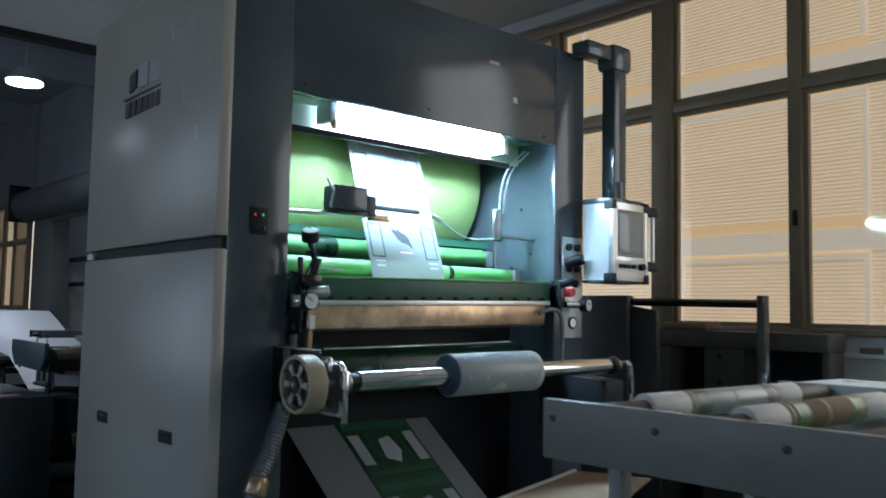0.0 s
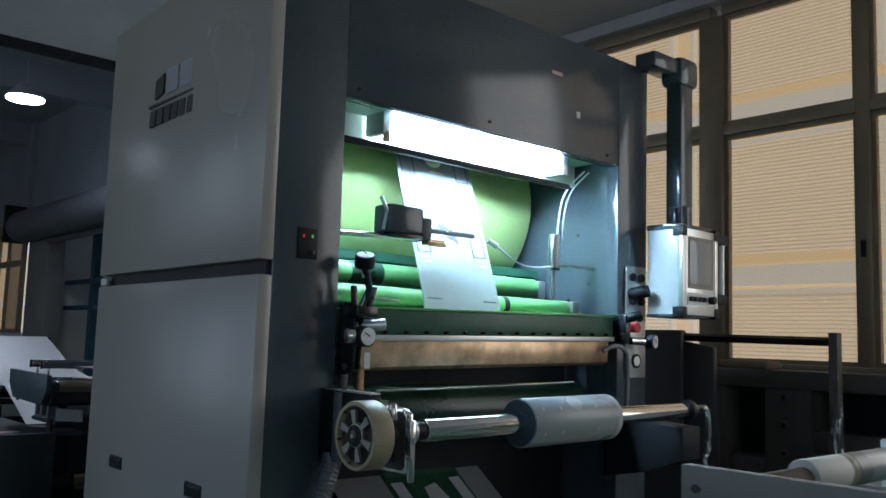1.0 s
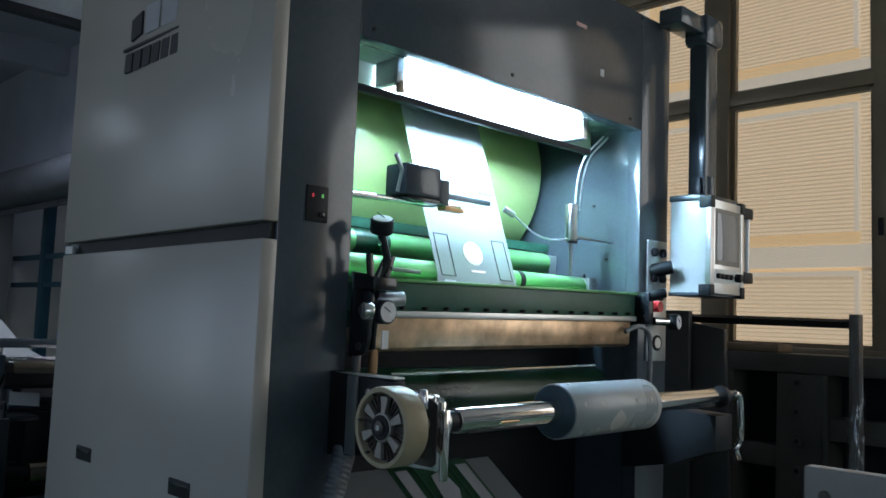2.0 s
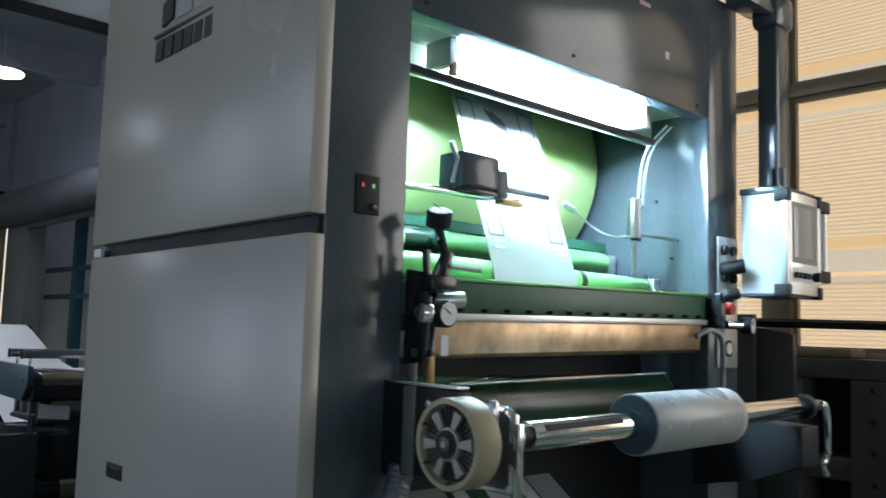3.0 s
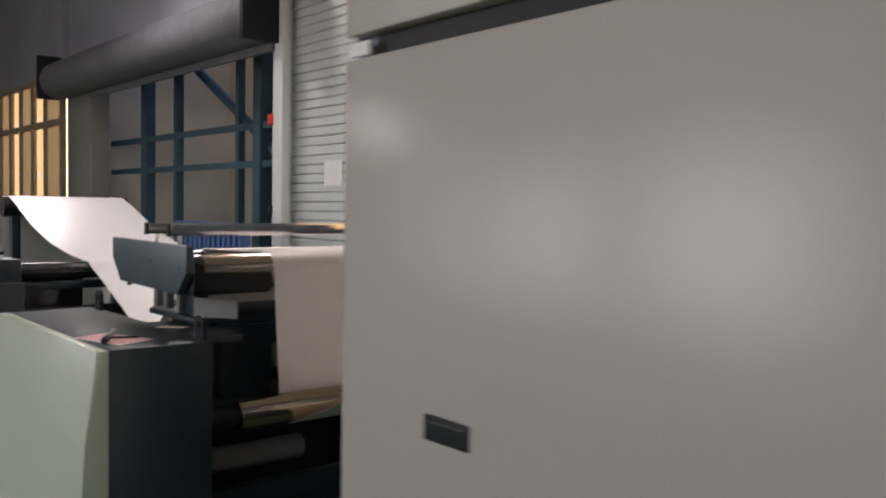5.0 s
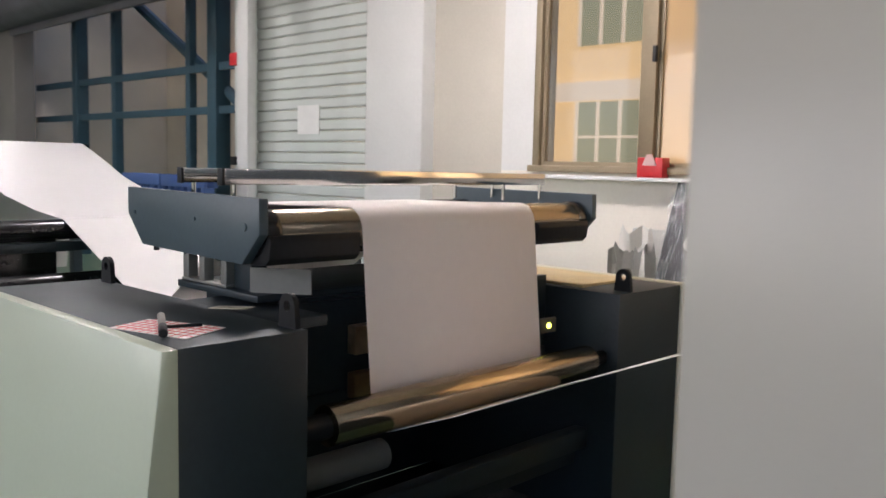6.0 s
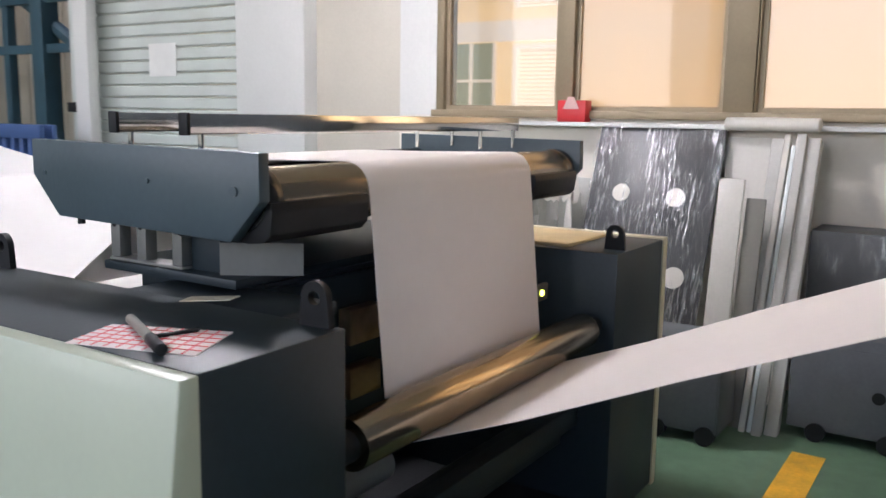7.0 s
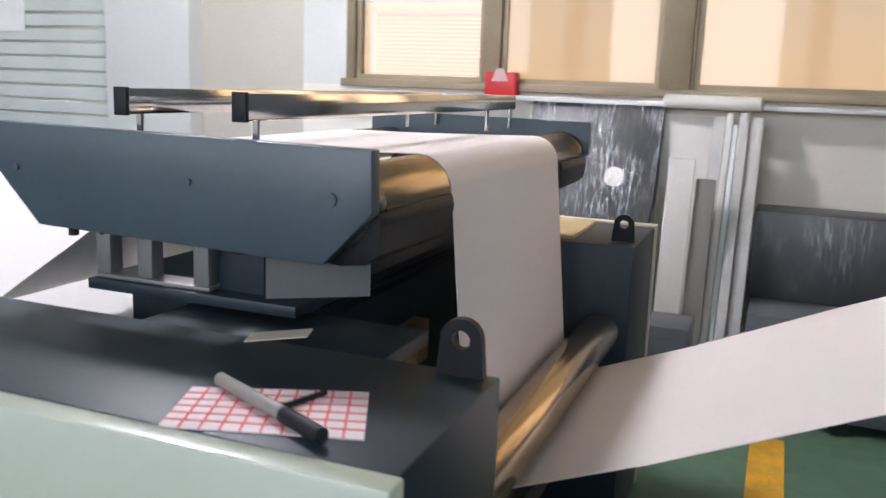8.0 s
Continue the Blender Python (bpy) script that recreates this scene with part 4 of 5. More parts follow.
part("dial_face", cyl((3.425, YF - 0.02, 1.58), (3.425, YF - 0.0185, 1.58), 0.024, 24), "alu", bp)

# arms that carry the winding shaft
AY, AZ = 2.39, 1.356
la = part("shaft_arm", prism([(2.5, 1.255), (2.5, 1.462), (YF, 1.475), (YF, 1.225)], "x", 1.612, 1.655, 0.004), "black", press, "dark arm carrying the shaft")
ep = part("end_plate", prism([(2.33, 1.245), (2.33, 1.42), (2.36, 1.437), (2.66, 1.455), (2.66, 1.25), (2.48, 1.235), (2.35, 1.235)], "x", 1.632, 1.65, 0.004), "chrome", la, "polished steel end plate")
part("dark_face", prism([(2.345, 1.257), (2.345, 1.412), (2.368, 1.424), (2.66, 1.447), (2.66, 1.258), (2.472, 1.247), (2.36, 1.247)], "x", 1.6295, 1.6525), "castiron", ep)
part("front_strip", box(1.63, 1.652, 2.318, 2.332, 1.215, 1.4, 0.003), "chrome", ep, "polished front edge")
part("ball_knob", cyl((1.6, 2.37, 1.4), (1.6, 2.37, 1.452), 0.018, 18, 0.012, 0.004), "chrome", ep)
part("fitting", cyl((1.57, 2.4, 1.28), (1.632, 2.4, 1.28), 0.014, 14, bev=0.003), "chrome", ep)
part("edge_strip", box(1.606, 1.6125, 2.655, 2.7, 1.24, 1.466, 0.001), "greyplate", la, "pale grey edge strip")
part("top_edge", box(1.613, 1.654, 2.505, YF - 0.02, 1.468, 1.473), "alu", la, "bright top edge")
for y, z in ((2.6, 1.425), (2.62, 1.3), (2.55, 1.41), (2.56, 1.285)):
    part("stud", cyl((1.6, y, z), (1.632, y, z), 0.011, 12, bev=0.003), "steel", la)
part("shaft_arm", prism([(2.36, 1.17), (2.36, 1.31), (YF, 1.33), (YF, 1.05), (2.55, 1.1)], "x", 3.18, 3.32, 0.006), "black", press, "dark arm carrying the shaft")
part("end_bracket", pipe(curve([(3.34, 2.36, 1.39), (3.36, 2.35, 1.37), (3.37, 2.35, 1.22), (3.35, 2.36, 1.17), (3.36, 2.35, 1.13)], 5), 0.012, 8), "chrome", press)
part("arm_hose", pipe(curve([(1.64, 2.735, 1.25), (1.575, 2.72, 1.08), (1.5, 2.7, 0.93), (1.46, 2.67, 0.7), (1.45, 2.64, 0.3)], 24), 0.033, 14, 0.0025), "hose", press, "silver ribbed hose")
part("hose_handle", cyl((1.525, 2.705, 0.985), (1.497, 2.698, 0.915), 0.043, 16, bev=0.01), "brass", press)
part("low_arm", prism([(2.8, 0.3), (2.8, 0.42), (2.2, 0.56), (2.2, 0.5)], "x", 3.2, 3.3, 0.004), "black", press)

# winding shaft, turning: shaft, brake wheel
shaft = thing("winding_shaft", (1.44, AY, AZ), "chrome winding shaft with a cream-rimmed brake wheel", "shaft")
part("bar", cyl((1.74, AY, AZ), (3.3, AY, AZ), 0.036, 32, bev=0.003), "chrome", shaft, "polished chrome bar")
part("key_strip", box(1.78, 2.1, AY - 0.008, AY + 0.008, AZ + 0.0345, AZ + 0.038), "black", shaft)
for k in range(3):
    a = radians(120 * k + 40)
    part("grip_strip", cyl((1.9 + 0.06 * k, AY + 0.034 * math.cos(a), AZ + 0.034 * math.sin(a)), (1.98 + 0.06 * k, AY + 0.034 * math.cos(a), AZ + 0.034 * math.sin(a)), 0.004, 6), "copperpipe", shaft)
part("end_journal", cyl((3.3, AY, AZ), (3.4, AY, AZ), 0.02, 16), "castiron", shaft)
part("collar", cyl((3.25, AY, AZ), (3.28, AY, AZ), 0.045, 24, bev=0.003), "black", shaft)
part("coupling", cyl((1.66, AY, AZ), (1.74, AY, AZ), 0.03, 24, bev=0.004), "black", shaft)
part("coupling_ring", cyl((1.675, AY, AZ), (1.695, AY, AZ), 0.04, 24, bev=0.003), "steel", shaft)
part("stub", cyl((1.53, AY, AZ), (1.66, AY, AZ), 0.02, 16), "steel", shaft)
WX, WR = 1.471, 0.104
bm = bmesh.new()
seg = 56
prof = [(WX, WR - 0.014), (WX, WR - 0.003), (WX + 0.006, WR), (WX + 0.07, WR), (WX + 0.076, WR - 0.004), (WX + 0.076, WR - 0.02), (WX + 0.012, WR - 0.018)]
rings = [[bm.verts.new((x, AY + r * math.cos(k * math.tau / seg), AZ + r * math.sin(k * math.tau / seg))) for k in range(seg)] for x, r in prof]
for p, q in zip(rings, rings[1:] + rings[:1]):
    for k in range(seg):
        bm.faces.new((p[k], p[(k + 1) % seg], q[(k + 1) % seg], q[k]))
wheel = part("brake_wheel", bm, "wheelrim", shaft, "brake wheel with cream rim and finned hub")
part("wheel_disc", cyl((WX + 0.02, AY, AZ), (WX + 0.07, AY, AZ), WR - 0.019, 48), "hubdisc", wheel)
part("hub_ring", cyl((WX + 0.002, AY, AZ), (WX + 0.02, AY, AZ), 0.038, 32, bev=0.004), "spoke", wheel, "worn steel hub ring")
part("hub", cyl((WX - 0.001, AY, AZ), (WX + 0.003, AY, AZ), 0.032, 28), "black", wheel)
part("hub_nut", cyl((WX - 0.007, AY, AZ), (WX + 0.002, AY, AZ), 0.018, 20, bev=0.003), "castiron", wheel)
part("hub_screw", cyl((WX - 0.009, AY, AZ), (WX - 0.006, AY, AZ), 0.007, 12), "steel", wheel)
for k in range(36):
    a = math.tau * k / 36
    broad = k % 6 == 0
    c, s = math.cos(a), math.sin(a)
    r0, r1, w0, w1 = (0.038, 0.078, 0.007, 0.013) if broad else (0.04, WR - 0.022, 0.0008, 0.0013)
    pts = [(AY + r * c - e * s, AZ + r * s + e * c) for r, e in ((r0, -w0), (r1, -w1), (r1, w1), (r0, w0))]
    part("spoke" if broad else "fin", prism(pts, "x", WX + (0.003 if broad else 0.014), WX + 0.021), "spoke" if broad else "hubdisc", wheel)
for k in range(6):
    a = math.tau * (k + 0.5) / 6
    part("bolt", cyl((WX - 0.001, AY + 0.087 * math.cos(a), AZ + 0.087 * math.sin(a)), (WX + 0.012, AY + 0.087 * math.cos(a), AZ + 0.087 * math.sin(a)), 0.004, 8), "castiron", wheel)

roll = thing("film_roll", (2.43, AY, AZ), "roll of milky printed film wound on the chrome shaft", "film roll")
part("wound_film", cyl((2.19, AY, AZ), (2.68, AY, AZ), 0.087, 56, bev=0.003), "printweb", roll, "milky wound film")
part("core", cyl((2.183, AY, AZ), (2.687, AY, AZ), 0.041, 36), "plate", roll)
part("film_end", cyl((2.186, AY, AZ), (2.19, AY, AZ), 0.082, 48), "plate", roll)
for a0 in range(0, 360, 60):
    for x0 in (2.235, 2.33, 2.53, 2.615):
        part("printed_dash", ribbon(arc(AY, AZ, 0.0876, a0, a0 + 9, 4), x0, x0 + 0.012, 0.001), "foam", roll, "pale printed dash")
for a0 in (20, 200):
    bm = bmesh.new()
    for q in range(14):
        half = 0.042 * math.sin(math.pi * (q + 0.5) / 14)
        ribbon(arc(AY, AZ, 0.0876, a0 + 4 * q, a0 + 4 * q + 4, 2), 2.43 - half, 2.43 + half, 0.001, bm=bm)
    part("printed_oval", bm, "foam", roll, "pale printed oval")
part("end_wrap", cyl((2.66, AY, AZ), (2.682, AY, AZ), 0.0876, 48), "foam", roll)

# ---- label web in the opening: film stays, printed labels travel up it ----
WY, WZ = 2.985, 1.81
DY, DZ = 0.255 / 0.745, 0.70 / 0.745
line = [(2.984, 1.6), (WY, WZ)] + [(WY + DY * s, WZ + DZ * s) for s in (0.25, 0.5, 0.75, 1.0)]
web = thing("label_web", (2.46, WY, WZ), "milky film web printed with boxed labels, running over green rollers", "film web")
part("film", ribbon(line, 2.238, 2.688), "labelfilm", web)


def label_piece(parent_ob, dark):
    """A moving printed label; its mesh is built round the web's own origin."""
    o = ORIGIN[parent_ob]
    x0, x1 = 2.238, 2.688
    lay = (o.y - 0.0024, o.y - 0.0012)
    if dark:
        pts = [(0.0, -0.02), (0.03, -0.035), (0.035, -0.02), (0.06, -0.04), (0.085, -0.05), (0.1, -0.07), (0.115, -0.12), (0.09, -0.1), (0.06, -0.095), (0.03, -0.075), (0.01, -0.045)]
        pts = [(2.4 + a, o.z + b) for a, b in pts]
    else:
        pts = [(2.462 + 0.055 * math.cos(k * math.tau / 20), o.z - 0.07 + 0.05 * math.sin(k * math.tau / 20)) for k in range(20)]
    lb = part("printed_label", prism(pts, "y", *lay), "ink" if dark else "paleink", parent_ob, "dark printed shape" if dark else "pale printed oval")
    t, length = 0.0045, 0.175
    for a, b in ((x0 + 0.022, x0 + 0.1), (x1 - 0.1, x1 - 0.022)):
        bm = bmesh.new()
        for q in ((a, a + t, -length, 0), (b - t, b, -length, 0), (a + t, b - t, -t, 0), (a + t, b - t, -length, -length + t)):
            box(q[0], q[1], *lay, o.z + q[2], o.z + q[3], bm=bm)
        part("printed_frame", bm, "ink", lb, "thin dark printed box")
    for bx, bz, bw in ((x0 + 0.03, -0.2, 0.06), (x0 + 0.035, -0.225, 0.05), (x1 - 0.09, -0.2, 0.06), (x1 - 0.085, -0.225, 0.05), (2.43, -0.15, 0.08)):
        part("text_bar", box(bx, bx + bw, *lay, o.z + bz, o.z + bz + 0.009), "pinkink" if bz > -0.16 else "greyink", lb)
    return lb


LABELS = [(k, label_piece(web, k % 2 == 0)) for k in (1, 0, -1, -2)]

# ---- lower web below the shaft, with green labels ----
LY, LZ = 2.45, 0.62
LD = Vector((1.0, 0.715)).normalized()
low_web = thing("lower_web", (2.37, LY, LZ), "white film web with green printed labels running under the shaft", "film web")
part("film", ribbon([(LY - 0.25, LZ - 0.25), (LY, LZ), (LY + LD.x * 0.5, LZ + LD.y * 0.5), (LY + LD.x * 1.1, LZ + LD.y * 1.1)], 1.88, 2.69), "shadedfilm", low_web)
part("green_strip", ribbon([(LY - 0.25, LZ - 0.247), (LY, LZ + 0.003), (LY + LD.x * 0.5, LZ + 0.003 + LD.y * 0.5), (LY + LD.x * 1.0, LZ + 0.003 + LD.y * 1.0)], 2.135, 2.55), "greenink", low_web, "green printed strip")
part("guide_roll", cyl((1.75, LY - 0.02, LZ - 0.06), (3.2, LY - 0.02, LZ - 0.06), 0.05, 28), "steel", low_web)


def green_label(parent_ob):
    """One green printed repeat on the lower web, flat round the web's own origin."""
    o = ORIGIN[parent_ob]
    lay = (o.z + 0.006, o.z + 0.0075)
    fr = part("printed_label", prism([(2.29, o.y - 0.07), (2.36, o.y - 0.1), (2.4, o.y - 0.03), (2.38, o.y + 0.07), (2.31, o.y + 0.05)], "z", *lay), "greyink", parent_ob, "pale printed shape")
    for x0, x1, y0, y1, m in ((2.155, 2.215, -0.1, 0.09, "greyink"), (2.47, 2.53, -0.1, 0.09, "greyink"), (2.15, 2.53, -0.17, -0.14, "beam"), (2.15, 2.53, 0.12, 0.17, "beam"), (2.25, 2.26, -0.12, 0.1, "beam"), (2.43, 2.44, -0.12, 0.1, "beam")):
        part("printed_panel", box(x0, x1, o.y + y0, o.y + y1, *lay), m, fr)
    return fr


LOW_LABELS = [(k, green_label(low_web)) for k in range(2)]

# ---- control panel on its swing arm ----
cp = thing("control_panel", (3.62, 2.65, 1.8), "aluminium control panel with a grey screen, hung from a swing arm", "control panel")
HX0, HX1, HY0, HY1, HZ0, HZ1 = 3.46, 3.775, 2.545, 2.745, 1.795, 2.235
part("housing", box(HX0 + 0.012, HX1 - 0.012, HY0 + 0.012, HY1, HZ0 + 0.012, HZ1 - 0.012, 0.006), "hmi", cp)
fp = part("front_frame", box(HX0 + 0.03, HX1 - 0.03, HY0 - 0.004, HY0 + 0.012, HZ0 + 0.012, HZ1 - 0.012, 0.003), "alu", cp, "brushed aluminium front")
part("screen", box(3.515, 3.705, HY0 - 0.008, HY0 - 0.003, 1.955, 2.165, 0.002), "screen", fp, "grey screen reflecting the hall")
part("screen_border", box(3.505, 3.73, HY0 - 0.006, HY0 - 0.0045, 1.935, 2.185), "rack", fp)
for k in range(4):
    part("button", cyl((3.525 + 0.038 * k, HY0 - 0.02, 1.885), (3.525 + 0.038 * k, HY0 - 0.004, 1.885), 0.012, 14, bev=0.002), "black", fp)
part("stop_button", cyl((3.7, HY0 - 0.035, 1.885), (3.7, HY0 - 0.004, 1.885), 0.019, 18, bev=0.005), "black", fp)
part("button_strip", box(3.5, 3.735, HY0 - 0.0058, HY0 - 0.0042, 1.855, 1.915), "hmi", fp, "pale strip under the buttons")
for x0 in (HX0, HX1 - 0.03):
    part("edge_profile", box(x0, x0 + 0.03, HY0 - 0.006, HY0 + 0.02, HZ0 + 0.05, HZ1 - 0.05, 0.004), "alu", cp)
    for z0 in (HZ0, HZ1 - 0.05):
        part("corner", box(x0 - 0.004, x0 + 0.034, HY0 - 0.01, HY0 + 0.05, z0, z0 + 0.05, 0.004), "black", cp)
part("bottom_trim", box(HX0 + 0.005, HX1 - 0.005, HY0 + 0.02, HY1 + 0.003, HZ0, HZ0 + 0.015, 0.003), "dark", cp)
part("top_trim", box(HX0 + 0.005, HX1 - 0.005, HY0 + 0.02, HY1 + 0.003, HZ1 - 0.015, HZ1 + 0.012, 0.003), "dark", cp)
hd = part("handle", cyl((HX1 + 0.06, HY0 + 0.01, 1.87), (HX1 + 0.06, HY0 + 0.01, 2.19), 0.012, 14), "alu", cp)
for z in (1.87, 2.17):
    part("bracket", box(HX1 - 0.005, HX1 + 0.085, HY0 - 0.01, HY0 + 0.03, z, z + 0.05, 0.005), "black", hd)
part("post", box(3.63, 3.74, 2.66, 2.75, 2.25, 3.05, 0.01), "dark", cp, "slate-blue square post")
part("elbow", box(3.6, 3.77, 2.64, 2.77, 2.98, 3.13, 0.03), "dark", cp)
part("arm", box(3.4, 3.62, 2.66, 2.78, 3.03, 3.11, 0.012), "dark", cp)
part("swivel", cyl((3.685, 2.705, 2.25), (3.685, 2.705, 2.36), 0.062, 20, bev=0.006), "dark", cp)
part("clamp_lever", pipe([(3.63, 2.68, 2.27), (3.6, 2.66, 2.3), (3.57, 2.65, 2.34)], 0.007, 8), "black", cp)

# ---- storage rack in front of the press, with film rolls across it ----
rk = thing("roll_rack", (2.3, 0.5, 0), "grey enamelled rack holding film rolls", "rack")
for x0 in (1.66, 2.98):
    sdp = part("side_plate", box(x0, x0 + 0.035, -0.75, 1.39, 1.225, 1.386, 0.004), "rack", rk, "grey side plate with bolts")
    for y0 in (1.352, 1.02, 0.68, 0.34, 0.0, -0.34):
        part("bolt", cyl((x0 - 0.005, y0, 1.336), (x0 + 0.002, y0, 1.336), 0.01, 12, bev=0.002), "stand", sdp)
for x0 in (1.7, 2.93):
    for y0 in (1.15, -0.6):
        lg = part("leg", box(x0, x0 + 0.045, y0, y0 + 0.045, 0.06, 1.224, 0.004), "rack", rk)
        part("castor", cyl((x0 + 0.01, y0 + 0.022, 0.035), (x0 + 0.035, y0 + 0.022, 0.035), 0.035, 18), "black", lg)
part("cross_bar", box(1.7, 2.97, 1.15, 1.195, 0.6, 0.645, 0.004), "rack", rk)
part("cross_bar", box(1.7, 2.97, -0.6, -0.555, 0.6, 0.645, 0.004), "rack", rk)
for n, (ry, cuts) in enumerate(((1.21, (1.88, 2.06, 2.58, 2.73)), (0.87, (1.81, 1.98, 2.43, 2.62)), (0.55, (1.96, 2.2, 2.5, 2.7)), (0.2, (1.9, 2.1, 2.5, 2.7)))):
    z = 1.362
    fr = thing("stored_film_roll", (2.3, ry, z), "printed film roll on a brown core, lying across the rack", "film roll", "rolls on the rack")
    part("core", cyl((1.70, ry, z - 0.006), (2.975, ry, z - 0.006), 0.03, 32, bev=0.002), "card", fr, "brown cardboard core")
    part("white_wrap", cyl((cuts[0], ry, z), (cuts[1], ry, z), 0.041, 36, bev=0.002), "boardwhite", fr)
    pw = part("printed_wrap", cyl((cuts[1], ry, z), (cuts[2], ry, z), 0.0405, 36, bev=0.002), "printweb" if n == 0 else "cardb", fr, "printed film in green and tan")
    for q in range(2):
        x0 = cuts[1] + 0.04 + (cuts[2] - cuts[1] - 0.12) * q
        part("green_band" if n else "grey_band", cyl((x0, ry, z), (x0 + 0.07, ry, z), 0.0412, 36), "labelgreen" if n else "greyplate", pw)
    for q in range(3):
        x0 = cuts[1] + 0.012 + (cuts[2] - cuts[1] - 0.05) * q / 2
        part("tan_line", cyl((x0, ry, z), (x0 + 0.014, ry, z), 0.0413, 36), "wood", pw)
    part("white_wrap", cyl((cuts[2], ry, z), (cuts[3], ry, z), 0.041, 36, bev=0.002), "boardwhite", fr)
solo("sheet_pad", box(3.05, 3.75, 1.1, 1.5, 1.2, 1.36, 0.006), "hmi", "pale sheet pad on a bench beyond the rack", "pad", (3.4, 1.3, 1.2))
bench = thing("work_bench", (3.4, 1.3, 0), "low grey bench beyond the rack", "bench")
part("top", box(3.04, 3.8, 1.0, 1.6, 1.14, 1.2, 0.005), "rack", bench)
for x0 in (3.06, 3.73):
    for y0 in (1.02, 1.53):
        part("leg", box(x0, x0 + 0.05, y0, y0 + 0.05, 0, 1.14, 0.004), "rack", bench)
bm = prism([(2.3, 2.38), (3.45, 2.75), (3.6, 2.4), (2.7, 2.0)], "z", 0.79, 0.8)
cb = thing("cardboard_sheet", (2.9, 2.4, 0.79), "brown cardboard sheet on low trestles", "cardboard")
part("sheet", bm, "cardb", cb)
part("light_edge", prism([(2.3, 2.39), (3.45, 2.76), (3.44, 2.775), (2.29, 2.405)], "z", 0.786, 0.806), "boardwhite", cb)
for x0, y0 in ((2.75, 2.2), (3.3, 2.45)):
    part("trestle", box(x0, x0 + 0.06, y0, y0 + 0.06, 0, 0.79, 0.004), "infeed", cb)

# ---- wrapped trolley and castings by the east windows ----
tr = thing("wrapped_trolley", (4.61, 3.0, 0), "black trolley frame with posts wrapped in clear film", "trolley")
part("back_board", box(4.5, 4.54, 3.22, 3.75, 0.15, 1.76, 0.006), "boardgrey", tr, "dark board")
for x0, y0 in ((4.62, 3.305), (4.7, 2.375)):
    p = part("post", prism([(y0 - 0.03, 0.1), (y0 + 0.03, 0.1), (y0 + 0.025, 1.76), (y0 - 0.025, 1.76)], "x", x0 - 0.03, x0 + 0.03, 0.004), "stand", tr)
    part("film_wrap", cyl((x0, y0, 0.3), (x0, y0, 1.79), 0.055, 12, 0.045), "film", p, "clear stretch film")
part("dark_sheet", prism([(2.98, 0.15), (3.24, 0.15), (3.27, 1.7), (3.03, 1.66)], "x", 4.55, 4.588, 0.006), "boardgrey", tr, "dark sheet leaning on the frame")
part("top_bar", pipe([(4.62, 3.305, 1.72), (4.7, 2.375, 1.71)], 0.026, 4), "black", tr)
part("base", box(4.48, 4.74, 2.3, 3.78, 0.08, 0.15, 0.01), "black", tr)
for x0 in (4.53, 4.69):
    for y0 in (2.36, 3.68):
        part("castor", cyl((x0, y0 - 0.015, 0.04), (x0, y0 + 0.015, 0.04), 0.04, 16), "black", tr)


x0, x1 = 4.8, 5.04
st = thing("machine_stand", (4.92, 2.62, 0), "grey-brown cast machine stand with dark hollows under the windows", "machine stand")
part("head", box(x0, x1, 2.03, 3.2, 1.43, 1.54, 0.015), "stand", st, "cast top rail")
part("foot", box(x0 - 0.02, x1 + 0.02, 2.0, 3.23, 0, 0.08, 0.01), "stand", st)
for y0, y1 in ((2.03, 2.075), (2.56, 2.845), (3.1, 3.2)):
    leg = part("leg", prism([(y0 - 0.015, 0.08), (y1 + 0.015, 0.08), (y1, 1.43), (y0, 1.43)], "x", x0 + 0.012, x1 - 0.03, 0.008), "stand", st)
    if y1 - y0 > 0.2:
        part("edge_rib", box(x0, x0 + 0.014, y0 - 0.002, y0 + 0.03, 0.08, 1.43, 0.004), "stand", leg)
        for k in range(8):
            z = 0.26 + 0.16 * k
            part("bolt_boss", cyl((x0 - 0.004, 2.725, z), (x0 + 0.014, 2.725, z), 0.026, 16, bev=0.005), "stand", leg)
            part("bolt_hole", cyl((x0 - 0.006, 2.725, z), (x0 - 0.003, 2.725, z), 0.013, 12), "black", leg)
# black sheet stands for the shade inside the stand's openings
part("hollow_shade", box(x1 - 0.03, x1 - 0.01, 2.05, 3.18, 0.08, 1.43), "black", st, "black sheet standing for the shade in the hollows")
part("cross_rib", box(x0 + 0.03, x1 - 0.03, 2.075, 2.56, 1.08, 1.2, 0.006), "stand", st)
part("cross_rib", box(x0 + 0.03, x1 - 0.03, 2.845, 3.1, 0.9, 1.02, 0.006), "stand", st)
solo("brown_parcel", box(4.83, 5.03, 2.84, 3.18, 1.54, 1.59, 0.018), "cardb", "brown paper parcel lying on the stand", "parcel", (4.93, 3.0, 1.54))
# odds and ends along the sill
rng = random.Random(11)
for k, (y, w, h, m) in enumerate(((2.33, 0.09, 0.03, "stand"), (2.17, 0.06, 0.045, "rack"), (1.93, 0.11, 0.035, "cardb"), (1.75, 0.05, 0.05, "foam"), (1.62, 0.08, 0.03, "stand"))):
    bm = box(5.1, 5.18, y - w / 2, y + w / 2, 1.425, 1.425 + h, 0.008)
    for v in bm.verts:
        if v.co.z > 1.43:
            v.co += Vector((rng.uniform(-1, 1), rng.uniform(-1, 1), rng.uniform(-0.6, 1))) * 0.006
    solo("sill_scrap", bm, m, "small crumpled packet lying on the window ledge", "packet", (5.14, y, 1.425), group="packets on the ledge")

